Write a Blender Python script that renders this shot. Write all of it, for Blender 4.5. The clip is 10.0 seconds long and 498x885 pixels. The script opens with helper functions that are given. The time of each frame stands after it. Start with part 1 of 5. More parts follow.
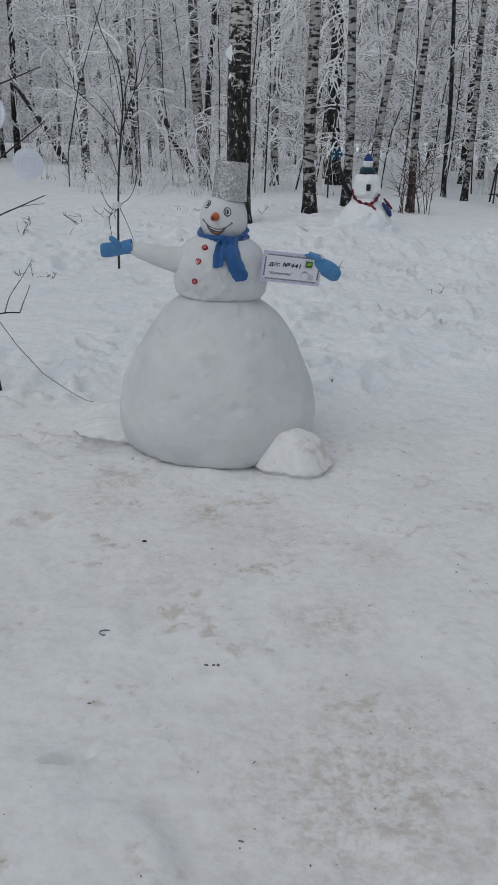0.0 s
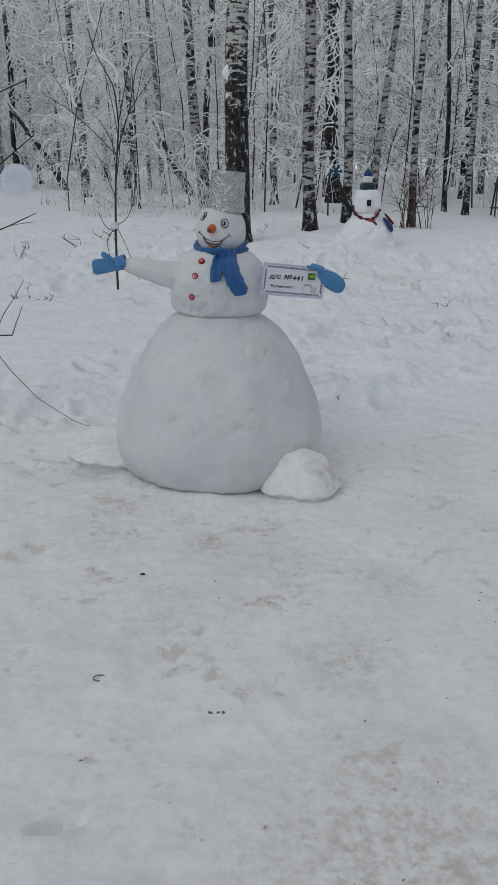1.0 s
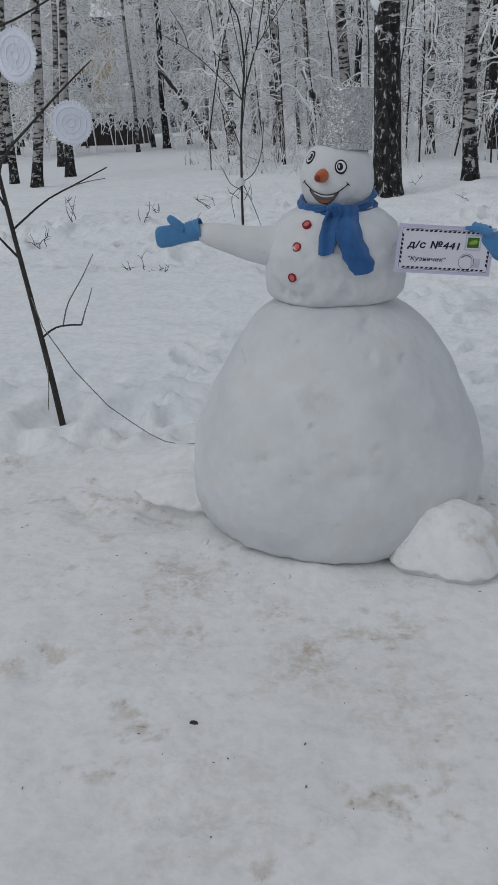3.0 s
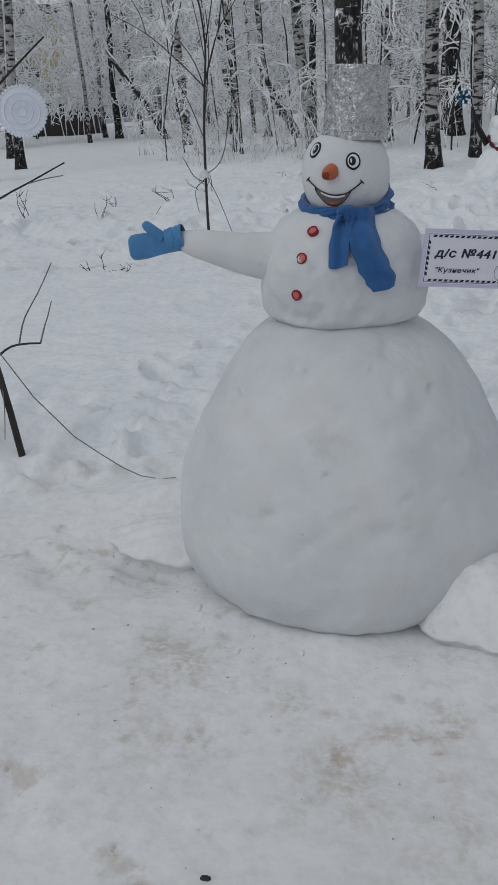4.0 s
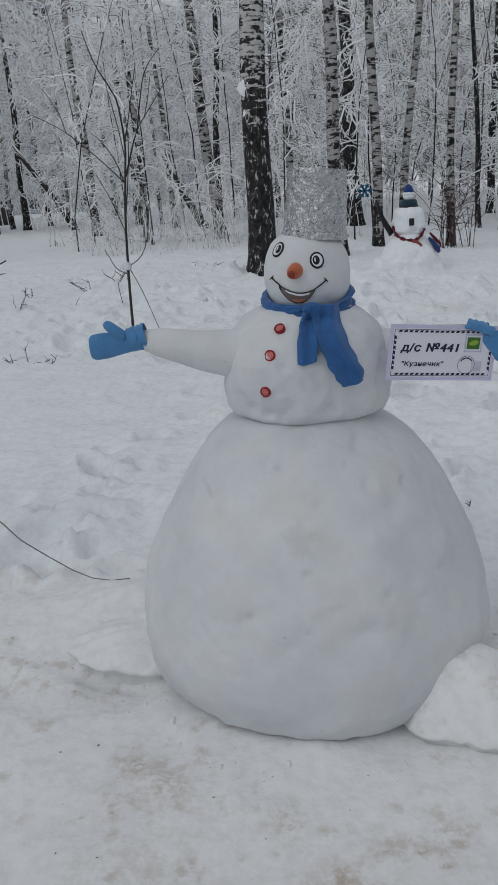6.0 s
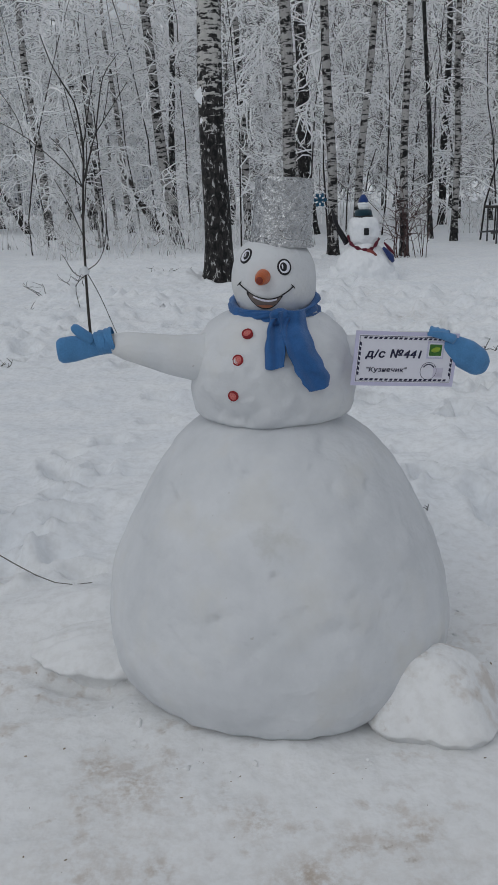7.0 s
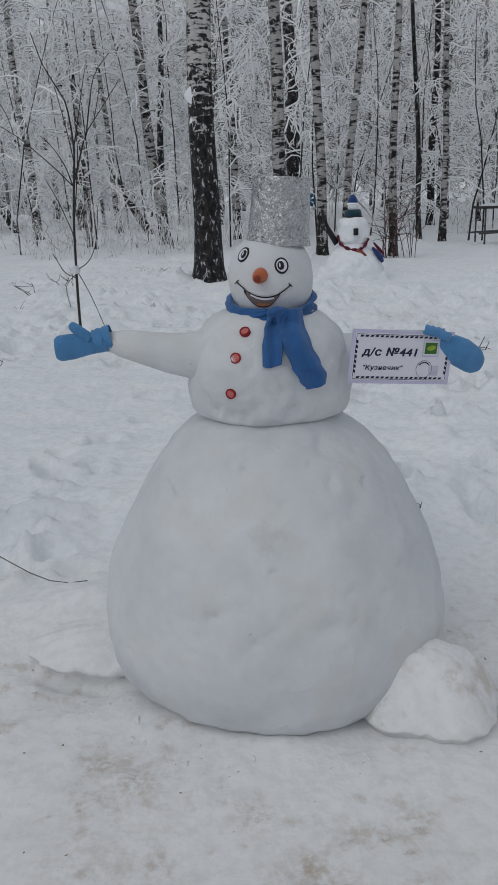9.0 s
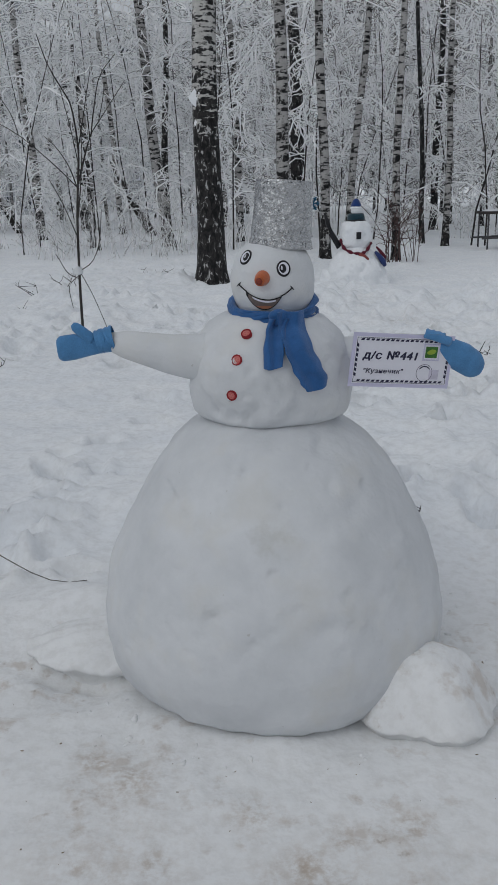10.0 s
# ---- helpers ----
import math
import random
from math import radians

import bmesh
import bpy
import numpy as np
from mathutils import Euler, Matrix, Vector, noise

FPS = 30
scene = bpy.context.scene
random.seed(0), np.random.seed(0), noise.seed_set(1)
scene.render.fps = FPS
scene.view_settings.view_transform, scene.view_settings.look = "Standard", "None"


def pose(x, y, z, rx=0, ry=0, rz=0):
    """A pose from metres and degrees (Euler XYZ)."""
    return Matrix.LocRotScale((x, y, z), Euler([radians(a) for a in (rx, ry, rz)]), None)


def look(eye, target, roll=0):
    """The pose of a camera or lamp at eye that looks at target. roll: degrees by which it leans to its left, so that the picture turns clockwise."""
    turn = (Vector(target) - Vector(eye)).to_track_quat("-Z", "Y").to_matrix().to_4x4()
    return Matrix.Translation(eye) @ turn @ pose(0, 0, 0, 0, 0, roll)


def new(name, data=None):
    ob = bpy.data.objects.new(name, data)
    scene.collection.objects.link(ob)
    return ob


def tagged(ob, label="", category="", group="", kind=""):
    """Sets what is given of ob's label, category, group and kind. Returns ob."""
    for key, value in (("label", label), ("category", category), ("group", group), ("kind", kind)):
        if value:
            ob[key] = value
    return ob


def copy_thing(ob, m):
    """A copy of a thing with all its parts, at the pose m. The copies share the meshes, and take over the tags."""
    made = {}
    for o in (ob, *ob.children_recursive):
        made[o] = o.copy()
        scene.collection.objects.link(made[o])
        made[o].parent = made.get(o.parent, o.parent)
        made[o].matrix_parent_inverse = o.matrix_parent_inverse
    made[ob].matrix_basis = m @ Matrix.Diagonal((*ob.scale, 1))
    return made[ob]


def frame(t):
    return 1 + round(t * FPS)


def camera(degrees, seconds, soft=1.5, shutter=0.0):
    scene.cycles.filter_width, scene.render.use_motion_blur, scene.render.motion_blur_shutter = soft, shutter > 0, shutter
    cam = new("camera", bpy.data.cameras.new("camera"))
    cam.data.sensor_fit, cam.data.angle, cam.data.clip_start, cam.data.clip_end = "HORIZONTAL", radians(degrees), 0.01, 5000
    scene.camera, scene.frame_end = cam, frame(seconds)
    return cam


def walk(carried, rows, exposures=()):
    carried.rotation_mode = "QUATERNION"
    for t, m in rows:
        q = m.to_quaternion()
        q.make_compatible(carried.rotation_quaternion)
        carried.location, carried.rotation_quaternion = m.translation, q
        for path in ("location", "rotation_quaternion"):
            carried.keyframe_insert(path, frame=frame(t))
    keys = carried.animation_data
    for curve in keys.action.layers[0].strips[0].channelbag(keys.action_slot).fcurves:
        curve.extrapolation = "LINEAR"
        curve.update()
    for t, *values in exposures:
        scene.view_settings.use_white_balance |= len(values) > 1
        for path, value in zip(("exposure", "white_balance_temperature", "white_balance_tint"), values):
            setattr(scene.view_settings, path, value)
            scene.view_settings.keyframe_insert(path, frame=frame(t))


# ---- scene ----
cam = camera(33.4, 10.0)
PATH = [
    (0, (-0.055, 0.086, 1.58), (-0.028, 1.962, 0.888), 1.7),
    (0.5, (-0.08, 0.151, 1.576), (-0.066, 2.05, 0.949), 0.9),
    (1, (-0.041, 0.3, 1.515), (-0.029, 2.192, 0.868), 0.2),
    (1.5, (0.112, 0.602, 1.491), (0.046, 2.44, 0.705), -1.0),
    (2, (0.098, 0.908, 1.458), (-0.092, 2.756, 0.716), -2.4),
    (2.5, (0.081, 1.24, 1.407), (-0.141, 3.09, 0.679), -2.0),
    (2.7, (0.092, 1.377, 1.399), (-0.258, 3.211, 0.68), -3.0),
    (3.8, (-0.135, 1.934, 1.363), (-0.427, 3.759, 0.598), -3.3),
    (4, (-0.135, 2.015, 1.383), (-0.389, 3.849, 0.627), -3.5),
    (4.5, (-0.201, 2.075, 1.406), (-0.368, 3.934, 0.688), -2.9),
    (5, (-0.285, 2.073, 1.419), (-0.392, 3.966, 0.782), -3.4),
    (6.5, (-0.305, 2.069, 1.416), (-0.299, 3.984, 0.838), -2.9),
    (7, (-0.334, 2.043, 1.418), (-0.262, 3.958, 0.846), -2.3),
    (7.5, (-0.345, 2.047, 1.411), (-0.249, 3.961, 0.839), -2.1),
    (8, (-0.343, 2.05, 1.41), (-0.246, 3.964, 0.838), -2.1),
    (8.5, (-0.347, 2.04, 1.415), (-0.248, 3.954, 0.843), -2.1),
    (9, (-0.36, 2.029, 1.416), (-0.26, 3.943, 0.843), -2.1),
    (9.5, (-0.367, 2.032, 1.415), (-0.267, 3.946, 0.842), -1.5),
    (10, (-0.359, 2.017, 1.417), (-0.261, 3.932, 0.85), -1.5),
]
walk(cam, [(t, look(eye, target, roll)) for t, eye, target, roll in PATH])

# ---- light: an overcast winter day ----
SUN_UP, SUN_ROUND = radians(45), radians(230)
world = bpy.data.worlds.new("overcast_sky")
scene.world = world
world.use_nodes = True
wn = world.node_tree
wn.nodes.clear()
sky = wn.nodes.new("ShaderNodeTexSky")
sky.sky_type, sky.sun_disc, sky.sun_elevation, sky.sun_rotation = "NISHITA", False, SUN_UP, SUN_ROUND
sky.air_density, sky.dust_density, sky.ozone_density = 1.0, 5.0, 1.0
hsv = wn.nodes.new("ShaderNodeHueSaturation")
hsv.inputs["Saturation"].default_value = 0.55
bg = wn.nodes.new("ShaderNodeBackground")
bg.inputs["Strength"].default_value = 0.15
wo = wn.nodes.new("ShaderNodeOutputWorld")
wn.links.new(sky.outputs[0], hsv.inputs["Color"])
# an even cloud layer over most of the sky
cloud = wn.nodes.new("ShaderNodeMix")
cloud.data_type = "RGBA"
cloud.inputs["Factor"].default_value = 0.85
cloud.inputs["B"].default_value = (6.6, 6.95, 7.5, 1)
wn.links.new(hsv.outputs[0], cloud.inputs["A"])
wn.links.new(cloud.outputs["Result"], bg.inputs["Color"])
wn.links.new(bg.outputs[0], wo.inputs["Surface"])
sun_data = bpy.data.lights.new("sun", "SUN")
sun_data.energy, sun_data.angle, sun_data.color = 1.05, radians(60), (0.95, 0.99, 1.0)
sun = new("sun", sun_data)
sun.matrix_world = look((-27, -18, 35), (0, 6, 0))
scene.view_settings.exposure = -1.2

# ---- materials ----


def material(name, rough=0.8, spec=0.3, metal=0.0):
    m = bpy.data.materials.new(name)
    m.use_nodes = True
    nt = m.node_tree
    b = nt.nodes["Principled BSDF"]
    b.inputs["Roughness"].default_value = rough
    b.inputs["Specular IOR Level"].default_value = spec
    b.inputs["Metallic"].default_value = metal
    return m, nt, b


def coords(nt, stretch=(1, 1, 1)):
    tc = nt.nodes.new("ShaderNodeTexCoord")
    mp = nt.nodes.new("ShaderNodeMapping")
    mp.inputs["Scale"].default_value = stretch
    nt.links.new(tc.outputs["Object"], mp.inputs["Vector"])
    return mp.outputs["Vector"]


def grain(nt, vec, scale, detail=4.0, rough=0.6, distort=0.0):
    n = nt.nodes.new("ShaderNodeTexNoise")
    n.inputs["Scale"].default_value, n.inputs["Detail"].default_value = scale, detail
    n.inputs["Roughness"].default_value, n.inputs["Distortion"].default_value = rough, distort
    nt.links.new(vec, n.inputs["Vector"])
    return n.outputs["Fac"]


def ramp(nt, fac, stops):
    r = nt.nodes.new("ShaderNodeValToRGB")
    while len(r.color_ramp.elements) < len(stops):
        r.color_ramp.elements.new(0.5)
    for e, (p, c) in zip(r.color_ramp.elements, stops):
        e.position = p
        e.color = (*c, 1) if len(c) == 3 else c
    nt.links.new(fac, r.inputs["Fac"])
    return r.outputs["Color"]


def blend(nt, fac, a, b, kind="MIX"):
    m = nt.nodes.new("ShaderNodeMix")
    m.data_type, m.blend_type = "RGBA", kind
    for sock, v in ((m.inputs["Factor"], fac), (m.inputs["A"], a), (m.inputs["B"], b)):
        if isinstance(v, (int, float)):
            sock.default_value = v
        elif isinstance(v, tuple):
            sock.default_value = (*v, 1)
        else:
            nt.links.new(v, sock)
    return m.outputs["Result"]


def calc(nt, op, a, b=0.0):
    m = nt.nodes.new("ShaderNodeMath")
    m.operation = op
    for sock, v in zip(m.inputs, (a, b)):
        if isinstance(v, (int, float)):
            sock.default_value = v
        else:
            nt.links.new(v, sock)
    return m.outputs[0]


def relief(nt, bsdf, height, strength, dist):
    b = nt.nodes.new("ShaderNodeBump")
    b.inputs["Strength"].default_value, b.inputs["Distance"].default_value = strength, dist
    nt.links.new(height, b.inputs["Height"])
    nt.links.new(b.outputs["Normal"], bsdf.inputs["Normal"])


def plain(name, colour, rough=0.7, spec=0.3, metal=0.0, scale=60.0, vary=0.25, bump=0.3, depth=0.002):
    """A surface of one colour with fine grain and wear at two scales."""
    m, nt, b = material(name, rough, spec, metal)
    v = coords(nt)
    big, small = grain(nt, v, scale * 0.12, 3), grain(nt, v, scale, 5)
    mixed = calc(nt, "ADD", calc(nt, "MULTIPLY", big, 0.6), calc(nt, "MULTIPLY", small, 0.4))
    lo = tuple(c * (1 - vary) for c in colour)
    hi = tuple(min(1, c * (1 + vary)) for c in colour)
    nt.links.new(ramp(nt, mixed, [(0.3, lo), (0.7, hi)]), b.inputs["Base Color"])
    relief(nt, b, small, bump, depth)
    return m


def snow_ground():
    m, nt, b = material("ground_snow", 0.85, 0.2)
    v = coords(nt)
    sep = nt.nodes.new("ShaderNodeSeparateXYZ")
    nt.links.new(v, sep.inputs[0])
    fine, mid, wide = grain(nt, v, 70, 3, 0.55), grain(nt, v, 11, 3, 0.5), grain(nt, v, 0.9, 4, 0.6)
    clean = ramp(nt, grain(nt, v, 3, 5), [(0.25, (0.76, 0.79, 0.83)), (0.75, (0.86, 0.875, 0.89))])
    packed = ramp(nt, grain(nt, v, 1.7, 5, 0.6, 0.3), [(0.3, (0.755, 0.763, 0.768)), (0.7, (0.84, 0.847, 0.855))])
    # trodden part of the clearing: up to the figure, wider beside it
    edge = calc(nt, "ADD", sep.outputs["Y"], calc(nt, "MULTIPLY", wide, 1.4))
    tread = nt.nodes.new("ShaderNodeMapRange")
    tread.interpolation_type = "SMOOTHSTEP"
    for k, val in zip(("From Min", "From Max", "To Min", "To Max"), (5.0, 6.2, 1.0, 0.0)):
        tread.inputs[k].default_value = val
    nt.links.new(edge, tread.inputs["Value"])
    trod = tread.outputs["Result"]
    colour = blend(nt, trod, clean, packed)
    mottle = ramp(nt, grain(nt, v, 24, 4, 0.65), [(0.36, (0.925, 0.92, 0.912)), (0.56, (1, 1, 1))])
    colour = blend(nt, 1.0, colour, mottle, "MULTIPLY")
    stain_mask = ramp(nt, calc(nt, "MULTIPLY", grain(nt, v, 13, 5, 0.6), grain(nt, v, 2.6, 4, 0.55)), [(0.305, (0, 0, 0)), (0.40, (1, 1, 1))])
    stain = calc(nt, "MULTIPLY", calc(nt, "MULTIPLY", stain_mask, trod), 0.5)
    # sandy patches where people have stood
    loose = ramp(nt, calc(nt, "ADD", calc(nt, "MULTIPLY", grain(nt, v, 19, 5, 0.65), 0.6), calc(nt, "MULTIPLY", grain(nt, v, 60, 4, 0.6), 0.4)), [(0.44, (0.08, 0.08, 0.08)), (0.60, (1, 1, 1))])
    for cx, cy, size, amount in ((0.33, 1.80, 0.8, 0.72), (-0.17, 3.42, 0.28, 0.7), (-0.60, 3.83, 0.20, 0.8), (0.28, 2.6, 0.35, 0.6), (-0.62, 3.55, 0.4, 0.4), (0.1, 3.3, 0.5, 0.4), (-0.35, 2.9, 0.5, 0.35), (0.5, 3.1, 0.3, 0.5), (-0.69, 3.905, 0.12, 0.9), (-0.591, 3.85, 0.08, 1.0), (-0.717, 3.80, 0.09, 0.8), (-0.19, 3.50, 0.14, 0.9), (-0.283, 3.678, 0.12, 0.8), (-0.073, 3.573, 0.12, 0.8), (-0.52, 3.542, 0.10, 0.8), (-0.68, 3.54, 0.08, 0.8), (0.083, 3.60, 0.12, 0.8), (1.95, 11.6, 0.9, 0.28), (1.75, 13.1, 0.7, 0.22), (-1.2, 11.8, 0.5, 0.15)):
        dist = nt.nodes.new("ShaderNodeVectorMath")
        dist.operation = "DISTANCE"
        dist.inputs[1].default_value = (cx, cy, 0)
        nt.links.new(v, dist.inputs[0])
        near = ramp(nt, calc(nt, "ADD", calc(nt, "DIVIDE", dist.outputs["Value"], size), calc(nt, "MULTIPLY", mid, 0.5)), [(0.25, (amount,) * 3), (1.15, (0, 0, 0))])
        stain = calc(nt, "MAXIMUM", stain, calc(nt, "MULTIPLY", near, loose))
    colour = blend(nt, stain, colour, (0.45, 0.375, 0.31))
    crumb = ramp(nt, grain(nt, v, 34, 3, 0.6), [(0.60, (0, 0, 0)), (0.68, (1, 1, 1))])
    dots = calc(nt, "MULTIPLY", calc(nt, "MULTIPLY", crumb, stain_mask), calc(nt, "MULTIPLY", trod, 0.55))
    colour = blend(nt, dots, colour, (0.30, 0.25, 0.20))
    nt.links.new(colour, b.inputs["Base Color"])
    height = calc(nt, "ADD", calc(nt, "ADD", calc(nt, "MULTIPLY", fine, 0.07), mid), calc(nt, "MULTIPLY", grain(nt, v, 24, 3, 0.5), 0.3))
    lumps = ramp(nt, grain(nt, v, 7.5, 3, 0.55), [(0.44, (0, 0, 0)), (0.60, (1, 1, 1))])
    loose_snow = calc(nt, "MULTIPLY", calc(nt, "SUBTRACT", 1.0, trod), calc(nt, "MULTIPLY", lumps, grain(nt, v, 1.1, 3)))
    height = calc(nt, "ADD", calc(nt, "MULTIPLY", height, calc(nt, "ADD", 0.3, calc(nt, "MULTIPLY", trod, 0.7))), calc(nt, "MULTIPLY", loose_snow, 0.5))
    relief(nt, b, height, 0.4, 0.028)
    return m


def snow_figure():
    m, nt, b = material("packed_snow", 0.75, 0.25)
    v = coords(nt)
    fine, mid, wide = grain(nt, v, 90, 4), grain(nt, v, 10, 3, 0.5), grain(nt, v, 3.2, 4)
    colour = ramp(nt, wide, [(0.3, (0.60, 0.618, 0.645)), (0.7, (0.705, 0.722, 0.742))])
    colour = blend(nt, 1.0, colour, ramp(nt, grain(nt, v, 9, 5, 0.6), [(0.35, (0.93, 0.935, 0.935)), (0.62, (1, 1, 1))]), "MULTIPLY")
    dirt = ramp(nt, calc(nt, "MULTIPLY", mid, wide), [(0.26, (0, 0, 0)), (0.40, (1, 1, 1))])
    colour = blend(nt, calc(nt, "MULTIPLY", dirt, 0.26), colour, (0.58, 0.56, 0.50))
    # olive smears rolled in from the ground, dent shade painted in, darker low front
    for cx, cz, size, amount in ((0.205, 0.589, 0.13, 0.45), (-0.045, 0.55, 0.14, 0.28), (0.123, 0.745, 0.10, 0.35), (-0.29, 0.75, 0.09, 0.4), (-0.135, 0.70, 0.07, 0.35), (-0.33, 0.55, 0.08, 0.25), (-0.1, 0.12, 0.22, 0.3), (0.15, 0.10, 0.2, 0.25)):
        dist = nt.nodes.new("ShaderNodeVectorMath")
        dist.operation = "DISTANCE"
        dist.inputs[1].default_value = (cx, -0.42, cz)
        nt.links.new(v, dist.inputs[0])
        near = ramp(nt, calc(nt, "ADD", calc(nt, "DIVIDE", dist.outputs["Value"], size), calc(nt, "MULTIPLY", grain(nt, v, 16, 5, 0.65), 1.2)), [(0.75, (amount,) * 3), (1.5, (0, 0, 0))])
        colour = blend(nt, near, colour, (0.40, 0.395, 0.355))
    speck = ramp(nt, grain(nt, v, 42, 2, 0.6), [(0.755, (0, 0, 0)), (0.79, (1, 1, 1))])
    colour = blend(nt, calc(nt, "MULTIPLY", speck, 0.4), colour, (0.36, 0.34, 0.31))
    nt.links.new(colour, b.inputs["Base Color"])
    relief(nt, b, calc(nt, "ADD", calc(nt, "MULTIPLY", fine, 0.12), mid), 0.55, 0.022)
    return m


def birch_bark(name, low, high, white):
    """White bark with dark cross marks, black and cracked from the ground up to about low..high metres."""
    m, nt, b = material(name, 0.85, 0.2)
    v = coords(nt)
    inf = nt.nodes.new("ShaderNodeObjectInfo")
    add = nt.nodes.new("ShaderNodeVectorMath")
    add.operation = "ADD"
    off = nt.nodes.new("ShaderNodeCombineXYZ")
    nt.links.new(calc(nt, "MULTIPLY", inf.outputs["Random"], 37.0), off.inputs["Z"])
    nt.links.new(v, add.inputs[0])
    nt.links.new(off.outputs[0], add.inputs[1])
    st = nt.nodes.new("ShaderNodeMapping")
    st.inputs["Scale"].default_value = (1, 1, 3.2)
    nt.links.new(add.outputs[0], st.inputs["Vector"])
    marks = grain(nt, st.outputs[0], 4.6, 4, 0.6)
    st2 = nt.nodes.new("ShaderNodeMapping")
    st2.inputs["Scale"].default_value = (1, 1, 0.55)
    nt.links.new(add.outputs[0], st2.inputs["Vector"])
    cracks = grain(nt, st2.outputs[0], 13, 4, 0.6, 0.8)
    sep = nt.nodes.new("ShaderNodeSeparateXYZ")
    nt.links.new(v, sep.inputs[0])
    rise = nt.nodes.new("ShaderNodeMapRange")
    for k, val in zip(("From Min", "From Max", "To Min", "To Max"), (low, high, 0.25, 0.0)):
        rise.inputs[k].default_value = val
    nt.links.new(sep.outputs["Z"], rise.inputs["Value"])
    dark = ramp(nt, calc(nt, "ADD", marks, rise.outputs["Result"]), [(0.495, (0, 0, 0)), (0.55, (1, 1, 1))])
    pale = ramp(nt, cracks, [(0.3, tuple(c * 0.7 for c in white)), (0.7, white)])
    black = ramp(nt, cracks, [(0.40, (0.012, 0.012, 0.013)), (0.585, (0.045, 0.043, 0.042)), (0.63, (0.42, 0.42, 0.42))])
    nt.links.new(blend(nt, dark, pale, black), b.inputs["Base Color"])
    relief(nt, b, cracks, 0.7, 0.03)
    return m


def frosted(name, bark, low, high):
    """Bark below, rime and snow on what faces up."""
    m, nt, b = material(name, 0.9, 0.1)
    geo = nt.nodes.new("ShaderNodeNewGeometry")
    sep = nt.nodes.new("ShaderNodeSeparateXYZ")
    nt.links.new(geo.outputs["Normal"], sep.inputs[0])
    n = grain(nt, coords(nt), 5, 3)
    up = calc(nt, "ADD", sep.outputs["Z"], calc(nt, "MULTIPLY", calc(nt, "SUBTRACT", n, 0.5), 1.4))
    mr = nt.nodes.new("ShaderNodeMapRange")
    mr.inputs["From Min"].default_value, mr.inputs["From Max"].default_value = low, high
    nt.links.new(up, mr.inputs["Value"])
    white = ramp(nt, geo.outputs["Random Per Island"], [(0.0, (0.93, 0.94, 0.955)), (1.0, (0.98, 0.983, 0.99))])
    colour = blend(nt, mr.outputs["Result"], bark, white)
    nt.links.new(colour, b.inputs["Base Color"])
    return m


def foil():
    m, nt, b = material("crumpled_foil", 0.17, 0.5, 1.0)
    v = coords(nt)
    vo = nt.nodes.new("ShaderNodeTexVoronoi")
    vo.inputs["Scale"].default_value = 48
    nt.links.new(v, vo.inputs["Vector"])
    n = grain(nt, v, 34, 4, 0.6, 2.6)
    nt.links.new(ramp(nt, n, [(0.3, (0.32, 0.33, 0.34)), (0.7, (0.58, 0.59, 0.60))]), b.inputs["Base Color"])
    crease = grain(nt, coords(nt, (1, 1, 0.6)), 13, 3, 0.5, 3.0)
    relief(nt, b, calc(nt, "ADD", calc(nt, "ADD", calc(nt, "MULTIPLY", vo.outputs["Distance"], 0.35), calc(nt, "MULTIPLY", n, 0.6)), calc(nt, "MULTIPLY", crease, 1.6)), 0.85, 0.010)
    return m


def woods():
    """Far frosted woods for a backdrop: dark gaps and pale haze painted in, glow added."""
    m, nt, b = material("far_woods_glow", 1.0, 0.0)
    lace, twigs = grain(nt, coords(nt), 1.1, 6, 0.75, 1.2), grain(nt, coords(nt, (1, 1, 0.7)), 3.2, 4, 0.7, 1.5)
    stems, mass = grain(nt, coords(nt, (1, 1, 0.03)), 1.1, 3, 0.6), grain(nt, coords(nt), 0.10, 3)
    f = calc(nt, "ADD", calc(nt, "ADD", calc(nt, "MULTIPLY", lace, 0.40), calc(nt, "MULTIPLY", twigs, 0.28)), calc(nt, "ADD", calc(nt, "MULTIPLY", stems, 0.17), calc(nt, "MULTIPLY", mass, 0.15)))
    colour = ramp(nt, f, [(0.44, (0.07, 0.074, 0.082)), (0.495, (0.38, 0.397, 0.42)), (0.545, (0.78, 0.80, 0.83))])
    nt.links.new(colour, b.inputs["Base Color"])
    # added emission lifts the painted woods to a bright haze; nothing there is lit
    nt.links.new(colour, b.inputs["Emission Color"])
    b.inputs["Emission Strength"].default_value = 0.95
    return m


def cloth(name, colour):
    m, nt, b = material(name, 0.95, 0.1)
    b.inputs["Sheen Weight"].default_value = 0.25
    v = coords(nt)
    big, small = grain(nt, v, 18, 3), grain(nt, v, 260, 4)
    nt.links.new(ramp(nt, calc(nt, "ADD", calc(nt, "MULTIPLY", big, 0.6), calc(nt, "MULTIPLY", small, 0.4)),
                      [(0.3, tuple(c * 0.72 for c in colour)), (0.7, tuple(c * 1.2 for c in colour))]), b.inputs["Base Color"])
    relief(nt, b, calc(nt, "ADD", small, big), 0.4, 0.003)
    return m


